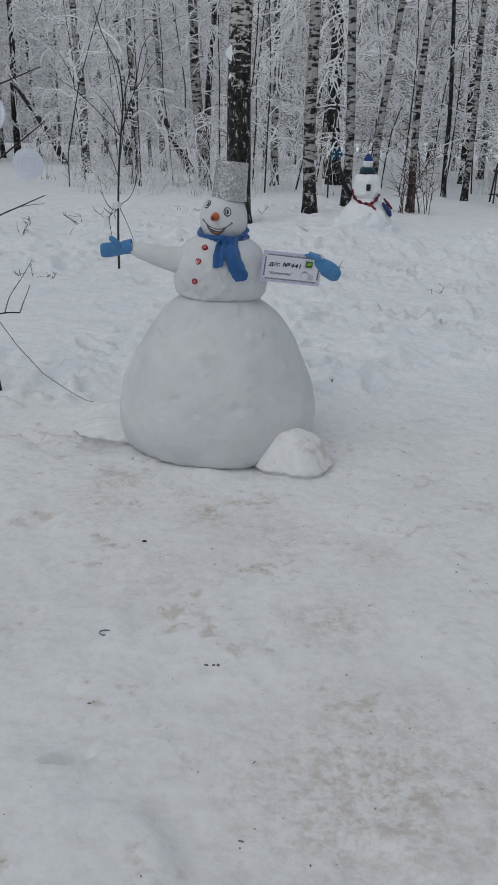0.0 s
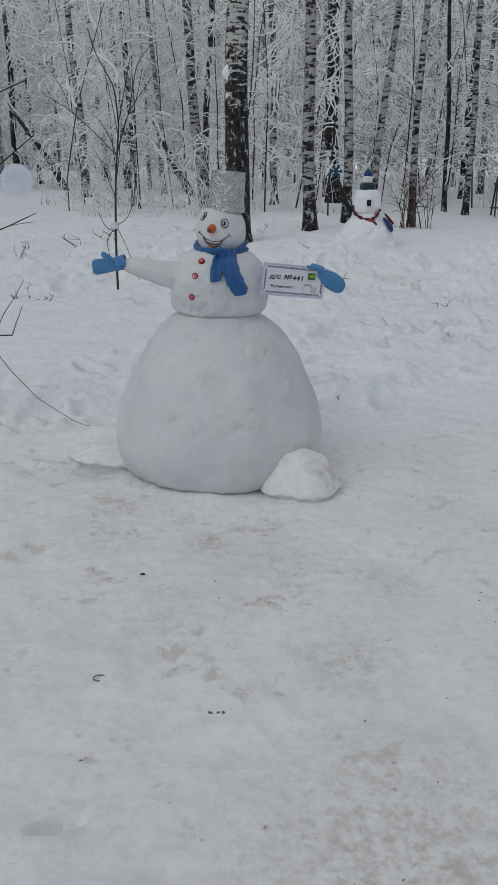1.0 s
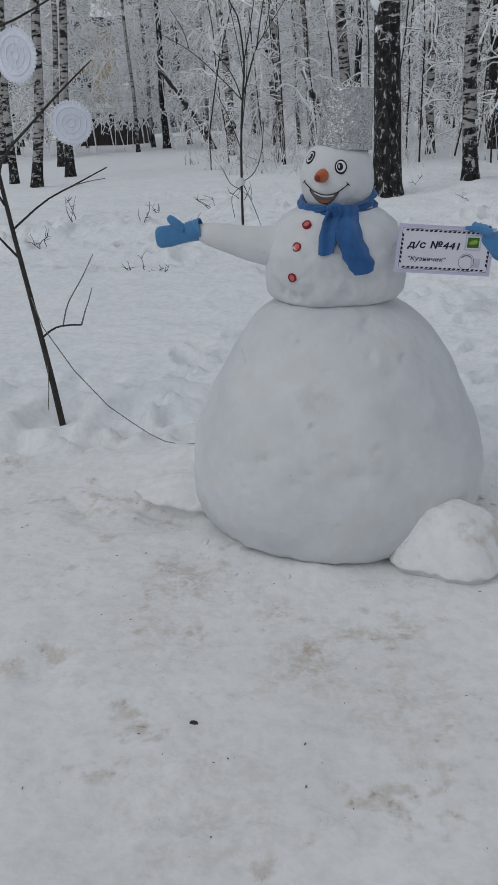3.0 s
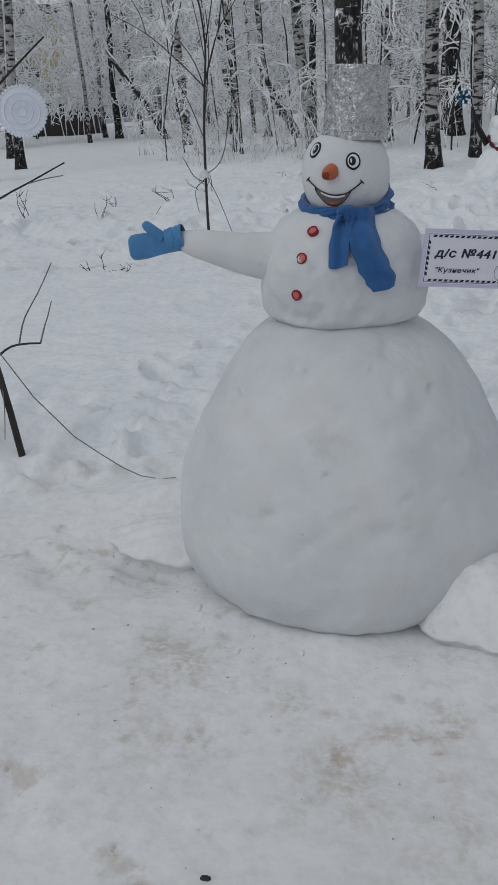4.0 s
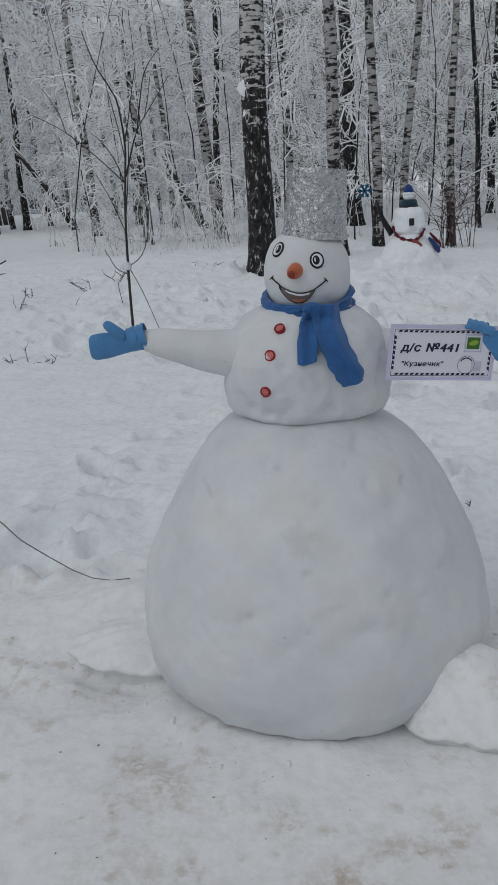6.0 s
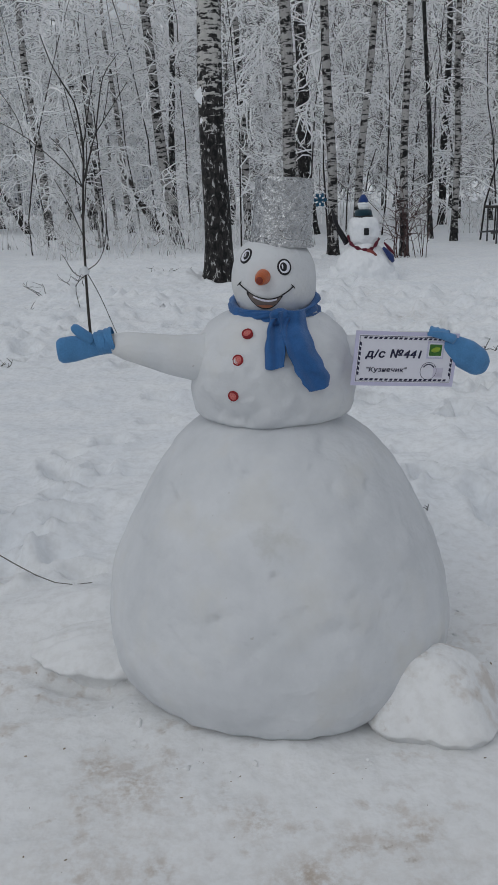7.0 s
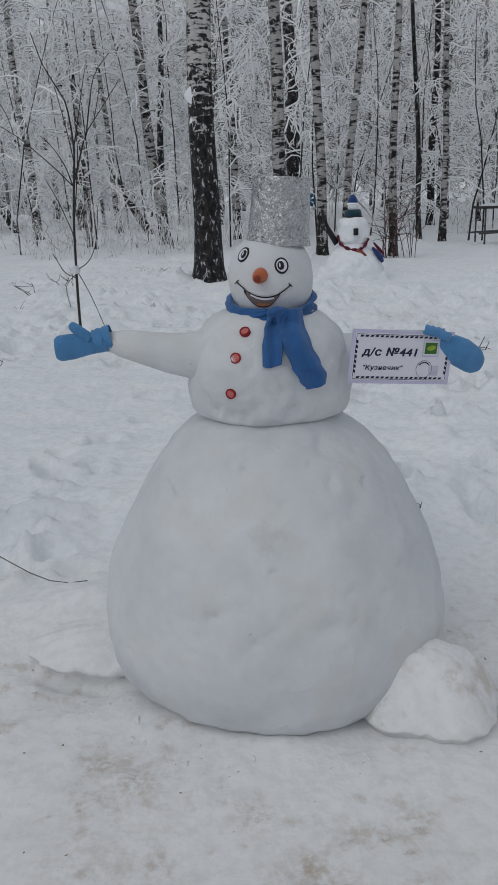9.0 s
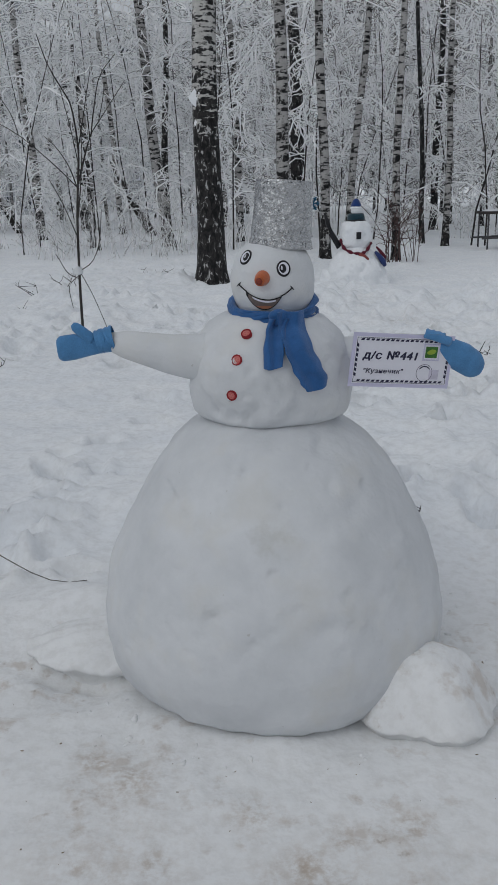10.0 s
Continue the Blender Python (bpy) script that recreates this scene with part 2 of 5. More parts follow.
M_GROUND, M_SNOW = snow_ground(), snow_figure()
M_BIRCH = birch_bark("birch_bark", -0.6, 1.3, (0.44, 0.43, 0.42))
M_OLD = birch_bark("old_birch_bark", 1.6, 3.6, (0.55, 0.54, 0.52))
M_DARK = birch_bark("dark_bark", 1.5, 11.0, (0.30, 0.29, 0.28))
M_FROST = frosted("frosted_twigs", (0.05, 0.046, 0.045), -1.15, -0.62)
M_HALF_RIME = frosted("half_rimed_branch", (0.05, 0.047, 0.046), -0.95, -0.45)
M_RIME = frosted("thinly_rimed_branch", (0.045, 0.043, 0.043), -0.65, 0.0)
M_LIMB = frosted("snowy_limb", (0.045, 0.041, 0.04), 0.25, 0.75)
M_REED = frosted("rimed_stalk", (0.11, 0.10, 0.09), -0.75, 0.05)
M_PALE_TWIG = plain("grey_twig", (0.17, 0.16, 0.15), 0.85, vary=0.4)
M_RED_TWIG = plain("red_brown_twig", (0.085, 0.05, 0.048), 0.85, vary=0.4)
M_TWIG = plain("bare_twig", (0.045, 0.04, 0.038), 0.85, vary=0.4)
M_FOIL, M_WOODS_GLOW = foil(), woods()
M_FRESH = plain("fresh_snow", (0.82, 0.84, 0.865), 0.85, 0.2, scale=22, vary=0.07, bump=0.5, depth=0.02)
M_BLUE, M_BLUE_LIGHT = cloth("blue_fleece", (0.036, 0.12, 0.31)), cloth("light_blue_fleece", (0.085, 0.24, 0.47))
M_RED, M_CARROT = plain("red_yarn", (0.60, 0.15, 0.14), 0.9), plain("carrot", (0.42, 0.105, 0.035), 0.35, scale=120, vary=0.4)
M_CARROT_END = plain("carrot_end", (0.20, 0.035, 0.02), 0.4, scale=200, vary=0.5)
M_DEEP_RED = plain("deep_red_yarn", (0.26, 0.025, 0.03), 0.9)
M_PINK = plain("pale_red_yarn", (0.62, 0.22, 0.20), 0.9)
M_BLACK, M_WHITE = plain("black_ink", (0.015, 0.015, 0.018), 0.5), plain("white_paper", (0.70, 0.70, 0.77), 0.6, vary=0.04, bump=0.1)
M_LILAC = plain("lilac_paper", (0.55, 0.535, 0.70), 0.6, vary=0.04, bump=0.1)
M_MOUTH, M_TONGUE = plain("mouth_print", (0.16, 0.13, 0.12), 0.5), plain("tongue_print", (0.42, 0.17, 0.10), 0.5)
M_GREEN, M_YELLOW = plain("green_print", (0.05, 0.16, 0.03), 0.5), plain("leaf_print", (0.30, 0.42, 0.05), 0.5)
M_NAVY, M_CRIMSON = cloth("navy_cloth", (0.03, 0.05, 0.16)), cloth("crimson_cloth", (0.11, 0.015, 0.03))
M_TEAL = cloth("dark_teal_cloth", (0.02, 0.05, 0.07))
M_LACE = plain("white_openwork", (0.74, 0.77, 0.86), 0.7, vary=0.08)
M_METAL, M_CONCRETE = plain("dark_metal", (0.05, 0.05, 0.055), 0.5, 0.5), plain("pale_panel", (0.42, 0.44, 0.46), 0.9, scale=3)
M_GLASS_DARK, M_ROOF = plain("dark_glass", (0.07, 0.08, 0.10), 0.2, 0.5), plain("dark_roof", (0.09, 0.09, 0.10), 0.9)
M_CREAM, M_FENCE = plain("cream_plaster", (0.62, 0.52, 0.32), 0.9, scale=4), plain("dark_boards", (0.045, 0.04, 0.038), 0.9)

# ---- mesh helpers ----


def mesh_of(name, verts, faces, mats, smooth=True, slots=None):
    me = bpy.data.meshes.new(name)
    me.from_pydata([tuple(v) for v in verts], [], faces)
    for m in (mats if isinstance(mats, (list, tuple)) else [mats]):
        me.materials.append(m)
    me.polygons.foreach_set("use_smooth", [smooth] * len(me.polygons))
    if slots is not None:
        me.polygons.foreach_set("material_index", slots)
    me.update()
    return me


def part(name, geo, mat, parent=None, label="", smooth=True):
    """Links (verts, faces) as one mesh object, under a thing or a part where one is given."""
    ob = new(name, mesh_of(name, geo[0], geo[1], mat, smooth))
    ob.parent = parent
    return tagged(ob, label)


def thing(name, label, category, group="", at=(0, 0, 0), kind=""):
    ob = new(name)
    ob.location = at
    return tagged(ob, label, category, group, kind)


def join(*geos):
    V, F = [], []
    for v, f in geos:
        n = len(V)
        V += list(v)
        F += [tuple(i + n for i in q) for q in f]
    return V, F


def tube(pts, radii, sides=8, squash=1.0, cap=True):
    """A round rod along pts; squash narrows it across the horizontal direction at right angles to its run."""
    pts = [Vector(p) for p in pts]
    V, F = [], []
    for i, p in enumerate(pts):
        d = (pts[min(i + 1, len(pts) - 1)] - pts[max(i - 1, 0)]).normalized()
        ref = Vector((0, 0, 1)) if abs(d.z) < 0.9 else Vector((0, 1, 0))
        a = d.cross(ref).normalized()
        b = a.cross(d).normalized()
        for k in range(sides):
            t = 2 * math.pi * k / sides
            V.append(p + (a * math.cos(t) * squash + b * math.sin(t)) * radii[i])
    for i in range(len(pts) - 1):
        for k in range(sides):
            k2 = (k + 1) % sides
            F.append((i * sides + k, i * sides + k2, (i + 1) * sides + k2, (i + 1) * sides + k))
    if cap:
        F.append(tuple(range(sides - 1, -1, -1)))
        F.append(tuple(range((len(pts) - 1) * sides, len(pts) * sides)))
    return V, F


def smooth_profile(rows, steps):
    """Radius and height along a profile of (z, r) rows, run through by a smooth curve."""
    zs, rs = [r[0] for r in rows], [r[1] for r in rows]
    n = len(rows)
    out = []
    for i in range(steps + 1):
        u = i / steps * (n - 1)
        k = min(int(u), n - 2)
        t = u - k
        vals = []
        for a in (zs, rs):
            p0, p1, p2, p3 = a[max(k - 1, 0)], a[k], a[k + 1], a[min(k + 2, n - 1)]
            vals.append(0.5 * (2 * p1 + (p2 - p0) * t + (2 * p0 - 5 * p1 + 4 * p2 - p3) * t * t + (3 * p1 - p0 - 3 * p2 + p3) * t ** 3))
        out.append((vals[0], max(vals[1], 0.0005)))
    return out


def turned(rows, steps=48, around=96, lumps=0.006, size=4.0, seed=0.0, squash=(1, 1), dents=(), ragged=0.0):
    """A lumpy turned body from (z, r) rows."""
    prof = smooth_profile(rows, steps)
    V, F = [], []
    for z, r in prof:
        for k in range(around):
            t = 2 * math.pi * k / around
            d = Vector((math.cos(t), math.sin(t), 0))
            p = Vector((d.x * r * squash[0], d.y * r * squash[1], z))
            q = p * size + Vector((seed, seed * 1.7, 0))
            w = noise.noise(q) + 0.5 * noise.noise(q * 2.3) + 0.3 * noise.noise(q * 5.1) - 0.35 * max(0.0, noise.noise(q * 3.1 + Vector((9, 0, 0))) - 0.25)
            w += ragged * math.exp(-max(p.z, 0) / 0.045) * (noise.noise(q * 2.2 + Vector((3, 5, 0))) + 0.6 * noise.noise(q * 6.0))
            push = sum(c * math.exp(-((p.x - a) ** 2 + (p.z - b) ** 2) / (q_ * q_)) for a, b, q_, c in dents) if p.y < 0 else 0.0
            V.append(p + d * (w * lumps * min(1, r / 0.05) - push))
    for i in range(len(prof) - 1):
        for k in range(around):
            k2 = (k + 1) % around
            F.append((i * around + k, i * around + k2, (i + 1) * around + k2, (i + 1) * around + k))
    F.append(tuple(range(around - 1, -1, -1)))
    F.append(tuple(range((len(prof) - 1) * around, len(prof) * around)))
    return V, F


def lump(rx, ry, rz, around=48, steps=24, lumps=0.008, size=6.0, seed=0.0, at=(0, 0, 0), power=1.0, skew=0.0):
    """A heap of snow: a rounded dome that is sunk a little below its place."""
    V, F = [], []
    for i in range(steps + 1):
        a = -0.35 + (math.pi / 2 + 0.35) * i / steps
        r, z = max(math.cos(a), 0.001) ** power, math.sin(a)
        for k in range(around):
            t = 2 * math.pi * k / around
            p = Vector((rx * r * math.cos(t) - skew * rx * max(z, 0) ** 2 * 0.6, ry * r * math.sin(t), rz * z))
            q = p * size + Vector((seed, 0, seed))
            w = (noise.noise(q) + 0.5 * noise.noise(q * 2.2)) * lumps
            V.append(p + p.normalized() * w + Vector(at))
    for i in range(steps):
        for k in range(around):
            k2 = (k + 1) % around
            F.append((i * around + k, i * around + k2, (i + 1) * around + k2, (i + 1) * around + k))
    F.append(tuple(range(steps * around, (steps + 1) * around)))
    return V, F


def heap(rx, ry, rz, peak, power, seed, wall, under=0.95, at=(0, 0, 0), around=110, steps=34):
    """A broken-off heap of packed snow: an uneven outline with a low ragged edge, rising to a peak off its middle."""
    V, F = [], []
    for i in range(steps + 1):
        u = max(0.0, (i - 3) / (steps - 3))
        for k in range(around):
            t = 2 * math.pi * k / around
            e = Vector((math.cos(t), math.sin(t), 0))
            out = 1 + 0.16 * noise.noise(e * 1.3 + Vector((seed, 0, 0))) + (1 - u) ** 3 * (0.06 * noise.noise(e * 4 + Vector((0, seed, 0))) + 0.014 * noise.noise(e * 13 + Vector((0, 0, seed))))
            rim = Vector((rx * out * e.x, ry * out * e.y, 0))
            top = Vector((peak[0], peak[1], 0))
            p = rim.lerp(top, u)
            if i < 3:
                p = rim * (under - 0.03, under, 1.0)[i]
                p.z = (-0.06, 0.01, wall * (0.5 + 0.3 * noise.noise(e * 5 + Vector((seed, seed, 0)))))[i]
            else:
                p.z = wall * (0.75 + 0.5 * noise.noise(e * 5 + Vector((seed, seed, 0))) * (1 - u) ** 2) * (1 - u) + (rz - wall * 0.2) * (1 - (1 - u) ** power) ** 1.15
            q = p * 9 + Vector((seed, 0, seed))
            w = 0.008 * noise.noise(q) + 0.004 * noise.noise(q * 2.6) + 0.002 * noise.noise(q * 7)
            V.append(p + Vector((e.x * 0.5, e.y * 0.5, 1)) * w * min(1.0, 0.3 + u * 3) + Vector(at))
    for i in range(steps):
        for k in range(around):
            k2 = (k + 1) % around
            F.append((i * around + k, i * around + k2, (i + 1) * around + k2, (i + 1) * around + k))
    F.append(tuple(range(steps * around, (steps + 1) * around)))
    return V, F


def box(x0, x1, y0, y1, z0, z1):
    V = [(x, y, z) for z in (z0, z1) for y in (y0, y1) for x in (x0, x1)]
    return V, [(0, 2, 3, 1), (4, 5, 7, 6), (0, 1, 5, 4), (2, 6, 7, 3), (0, 4, 6, 2), (1, 3, 7, 5)]


def moved(geo, m):
    return [m @ Vector(v) for v in geo[0]], geo[1]


# ---- ground ----
def lattice(x, y, scale, seed):
    """Smooth random heights from -1 to 1 over the plan."""
    tab = np.random.RandomState(seed).rand(256, 256) * 2 - 1
    u, v = np.asarray(x, float) * scale, np.asarray(y, float) * scale
    iu, iv = np.floor(u).astype(int), np.floor(v).astype(int)
    fu, fv = u - iu, v - iv
    fu, fv = fu * fu * (3 - 2 * fu), fv * fv * (3 - 2 * fv)
    g = lambda a, b: tab[(iu + a) % 256, (iv + b) % 256]
    return (g(0, 0) * (1 - fu) + g(1, 0) * fu) * (1 - fv) + (g(0, 1) * (1 - fu) + g(1, 1) * fu) * fv


def step(a, b, x):
    t = np.clip((x - a) / (b - a), 0, 1)
    return t * t * (3 - 2 * t)


PITS = [(-1.174, 6.20, 0.17, 0.06, 0.07), (-0.967, 6.74, 0.10, 0.09, 0.075), (-0.722, 7.155, 0.12, 0.07, 0.05), (-0.725, 7.845, 0.11, 0.10, 0.06), (-0.93, 6.18, 0.06, 0.04, 0.03), (-1.3, 5.3, 0.2, 0.1, 0.05), (-1.20, 5.15, 0.11, 0.07, 0.06), (-1.45, 5.03, 0.13, 0.08, 0.06), (-1.02, 5.5, 0.07, 0.05, 0.04),
        (0.524, 6.417, 0.10, 0.06, 0.07), (0.674, 5.806, 0.10, 0.08, 0.075), (1.073, 5.916, 0.07, 0.10, 0.085), (0.839, 5.62, 0.11, 0.06, 0.05), (1.35, 5.7, 0.1, 0.07, 0.05), (-1.62, 5.22, 0.2, 0.13, 0.045), (-1.75, 4.95, 0.2, 0.12, 0.05), (-2.2, 10.28, 0.16, 0.12, 0.09), (-2.53, 10.5, 0.14, 0.1, 0.09), (-0.475, 1.87, 0.03, 0.05, 0.028)]
rs = np.random.RandomState(5)
for k in range(13):
    PITS.append((rs.normal(-0.98, 0.17) - 0.1 * (k > 8), 5.1 + 1.7 * k / 13, rs.uniform(0.05, 0.10), rs.uniform(0.04, 0.07), rs.uniform(0.02, 0.05)))
while len(PITS) < 140:
    px, py = rs.uniform(-3.2, 3.6), rs.uniform(5.1, 13.0)
    if not (px < -0.4 and 5.7 < py < 9.0) and not (px < 0.4 and py < 8.0):
        PITS.append((px, py, rs.uniform(0.06, 0.14), rs.uniform(0.05, 0.09), rs.uniform(0.04, 0.11)))
for _ in range(40):
    PITS.append((rs.uniform(-2.5, 2.8), rs.uniform(1.0, 4.6), rs.uniform(0.07, 0.15), rs.uniform(0.05, 0.1), rs.uniform(0.004, 0.014)))


def ground_z(x, y):
    x, y = np.asarray(x, float), np.asarray(y, float)
    line = 4.75 + 0.35 * lattice(x, y, 0.7, 11) + 0.8 * step(0.3, 1.5, x) + 0.4 * np.exp(-((x + 0.85) / 0.3) ** 2)
    deep = step(0.0, 0.7, y - line)
    crisp = lattice(x, y, 9.0, 13) * lattice(x, y, 2.0, 14)
    grit = np.maximum(lattice(x, y, 15.0, 34) - 0.25, 0) * np.maximum(lattice(x, y, 1.6, 35) + 0.2, 0)
    z = 0.03 * grit + 0.014 * lattice(x, y, 0.8, 1) + 0.009 * lattice(x, y, 4.0, 2) + 0.006 * np.abs(lattice(x, y, 11.0, 3)) + 0.0045 * lattice(x, y, 19.0, 12) + 0.003 * lattice(x, y, 31.0, 36) + 0.016 * np.maximum(crisp, 0)
    rough = 0.035 * lattice(x, y, 0.6, 4) + 0.015 * lattice(x, y, 2.6, 5) + 0.030 * np.abs(lattice(x, y, 5.0, 6)) * np.maximum(lattice(x, y, 1.1, 15) + 0.35, 0) + 0.014 * lattice(x, y, 9.0, 16) * step(-0.2, 0.5, lattice(x, y, 0.8, 17)) + 0.005 * lattice(x, y, 17.0, 7)
    band = np.exp(-((y - 5.6) / 0.7) ** 2) + 1.1 * np.exp(-((y - 12.0) / 4.0) ** 2)
    clod = np.maximum(lattice(x, y, 5.5, 31) + 0.5 * lattice(x, y, 12.0, 32) - 0.15, 0) * np.maximum(lattice(x, y, 0.9, 33) + 0.45, 0)
    # untouched drift on one side, trampled lumps on the other
    calm = step(-0.2, -0.9, x) * step(5.7, 6.2, y) * step(9.4, 8.6, y)
    churn = step(0.5, 1.1, x) * step(5.0, 5.6, y) * step(17.0, 13.0, y)
    block = np.maximum(lattice(x, y, 3.2, 41) + 0.6 * lattice(x, y, 7.0, 42) - 0.1, 0) ** 0.7 * step(-0.35, 0.25, lattice(x, y, 0.75, 43))
    rough = (rough * (0.9 + 0.9 * band) + 0.085 * clod * (0.5 + band)) * (1 - 0.8 * calm) + 0.05 + churn * (0.075 + 0.10 * step(8.0, 11.0, y)) * block
    berm = np.exp(-((y - 14.9 - 0.5 * lattice(x, y, 0.5, 44)) / 0.32) ** 2) + 0.8 * np.exp(-((y - 12.3 - 0.6 * lattice(x, y, 0.4, 45)) / 0.3) ** 2)
    rough = rough + 0.11 * berm * step(-0.5, 0.4, lattice(x, y, 0.6, 46)) + 0.05 * step(8.8, 10.0, y) * lattice(0.45 * x, y, 1.7, 47)
    z = z + deep * rough + step(12, 40, y) * 0.10 * lattice(x, y, 0.09, 8)
    z = z + 0.085 * np.exp(-((x + 0.78) / 0.42) ** 2 - ((y - 4.74) / 0.16) ** 2)
    z = z + 0.13 * np.exp(-((x + 0.72) / 0.28) ** 2 - ((y - 16.5) / 0.4) ** 2) - 0.12 * np.exp(-((x + 0.1) / 0.5) ** 2 - ((y - 16.3) / 0.7) ** 2)
    # trampled lumps at the edge of the trodden part
    z = z + np.exp(-((x + 1.5) / 0.5) ** 2 - ((y - 5.02) / 0.22) ** 2) * (0.05 * lattice(x, y, 8.0, 61) + 0.03 * lattice(x, y, 17.0, 62))
    # snow pushed up and hollowed round the foot of the figure, and a fresh heap beside the trodden part
    rho, ang = np.hypot(x + 0.155, y - 4.45), np.arctan2(y - 4.45, x + 0.155)
    soft = 0.5 + 0.5 * lattice(ang * 2.0, ang, 1.0, 51)
    z = z + np.exp(-((rho - 0.545) / 0.06) ** 2) * (0.05 * soft * step(-1.3, -1.9, ang) * step(-2.6, -2.3, ang) - 0.014 * np.exp(-((ang + 1.05) / 0.45) ** 2))
    z = z - 0.03 * np.exp(-((y - 4.315 + 0.30 * (x + 0.81)) / 0.04) ** 2 - ((x + 0.79) / 0.19) ** 4)
    z = z + 0.05 * np.exp(-((x + 0.6) / 0.5) ** 4 - ((y - 1.4) / 0.5) ** 4) * step(0.0, 0.13, (-0.27 - x) * 0.6 + (1.74 - y) * 0.8 + 0.07 * lattice(x, y, 7.0, 52))
    wx, wy = x + 0.03 * lattice(x, y, 7.0, 21) + 0.015 * lattice(x, y, 16.0, 23), y + 0.03 * lattice(x, y, 7.0, 22)
    for px, py, a, b, d in PITS:
        c, e = math.cos(px * 9), math.sin(px * 9)
        u, v = (wx - px) * c + (wy - py) * e, (wy - py) * c - (wx - px) * e
        q = (u / a) ** 2 + (v / b) ** 2
        z = z - 1.65 * d * np.exp(-q * q) + 0.4 * d * np.exp(-((np.sqrt(q) - 1.5) / 0.35) ** 2)
    return z


def spread(lo, hi, fine, far, grow=1.16):
    c = list(np.arange(lo, hi + fine / 2, fine))
    d, v = fine, hi
    right, left = [], []
    while v < far:
        d *= grow
        v += d
        right.append(v)
    d, v = fine, lo
    while v > -far:
        d *= grow
        v -= d
        left.append(v)
    return np.array(left[::-1] + c + right)


gx = spread(-4.6, 4.6, 0.028, 700)
gy = np.concatenate([spread(0.8, 7.2, 0.026, 700, 1.2)[:-1]])
gy = np.concatenate([gy[gy <= 7.2], np.arange(7.26, 22, 0.06), 22 + np.cumsum(0.09 * 1.13 ** np.arange(57))])
GX, GY = np.meshgrid(gx, gy)
GZ = ground_z(GX, GY)
ny, nx = GX.shape
gme = bpy.data.meshes.new("ground")
gme.vertices.add(nx * ny)
gme.vertices.foreach_set("co", np.stack([GX, GY, GZ], -1).astype(np.float32).ravel())
ii = (np.arange(ny - 1)[:, None] * nx + np.arange(nx - 1)[None, :]).ravel()
quads = np.stack([ii, ii + 1, ii + nx + 1, ii + nx], -1).astype(np.int32)
gme.loops.add(quads.size)
gme.loops.foreach_set("vertex_index", quads.ravel())
gme.polygons.add(len(quads))
gme.polygons.foreach_set("loop_start", np.arange(0, quads.size, 4, dtype=np.int32))
gme.polygons.foreach_set("use_smooth", np.ones(len(quads), dtype=bool))
gme.materials.append(M_GROUND)
gme.update(calc_edges=True)
gme.validate()
tagged(new("ground", gme), "snow-covered clearing, trodden and sandy in front", "ground", kind="structure")


def gz(x, y):
    return float(ground_z(x, y))


# ---- trees ----
rng = random.Random(3)


def crown_mesh(seed, height, limbs, first):
    """Limbs with fine frosted twigs for a birch of that height."""
    r = random.Random(seed)
    geos = []
    for i in range(limbs):
        z0 = first + (height - first) * ((i + r.random()) / limbs) ** 1.5 * 0.92
        a = r.uniform(0, 6.283)
        ln = r.uniform(1.2, 2.6) * (1.0 - 0.5 * z0 / height)
        d = Vector((math.cos(a), math.sin(a), r.uniform(0.2, 0.8)))
        pts = [Vector((0, 0, z0)) + d * ln * t + Vector((0, 0, -0.5 * ln * t * t)) for t in (0, 0.35, 0.7, 1.0)]
        geos.append(tube(pts, [0.022, 0.017, 0.013, 0.008], 4, cap=False))
        for j in range(7):
            t = r.uniform(0.2, 1.0)
            p = pts[0].lerp(pts[3], t) + Vector((0, 0, 0.12 * ln * math.sin(t * 3.1)))
            b = a + r.uniform(-1.3, 1.3)
            l2 = r.uniform(0.35, 1.0)
            e = Vector((math.cos(b), math.sin(b), r.uniform(-0.6, 0.6)))
            geos.append(tube([p, p + e * l2 * 0.5 + Vector((0, 0, 0.04)), p + e * l2 + Vector((0, 0, -0.25 * l2))], [0.013, 0.011, 0.007], 3, cap=False))
    v, f = join(*geos)
    return mesh_of("crown", v, f, M_FROST, False)


def trunk_geo(height, rad, lean, seed, sides=14):
    """A tapered trunk with a flared foot and slight bends; lean is its drift sideways for each metre up."""
    r = random.Random(seed)
    ph, pts, radii = r.uniform(0, 6), [], []
    n = 22
    for i in range(n + 1):
        z = -0.25 + (height + 0.25) * (i / n) ** 1.5
        w = 0.05 * math.sin(z * 0.9 + ph) * min(1, max(z, 0) / 2)
        pts.append((lean * z + w, 0.6 * w, z))
        radii.append(max(rad * (1 - 0.86 * max(z, 0) / height) * (1 + 0.45 * math.exp(-max(z, 0) / 0.22)), 0.012))
    return tube(pts, radii, sides)


CROWNS = [crown_mesh(s, 17.0, 18, 3.0) for s in (1, 2, 3, 4)]
HIGH_CROWNS = [crown_mesh(s, 17.0, 15, 6.0) for s in (5, 6)]


def birch(x, y, lean, width, bark, seed, height=17.0, label="white-barked birch with dark marks, standing in snow", group="birches in the wood"):
    t = thing("birch_tree", label, "tree", group, (x, y, gz(x, y)))
    part("trunk", trunk_geo(height, width / 2, lean, seed), bark, t)
    c = new("crown", HIGH_CROWNS[seed % 2] if 5 < y < 31 else CROWNS[seed % 4])
    c.parent = t
    c.matrix_basis = pose(0, 0, 0, 0, math.degrees(math.atan(lean)), 0) @ pose(0, 0, 0, 0, 0, seed * 67)
    return t


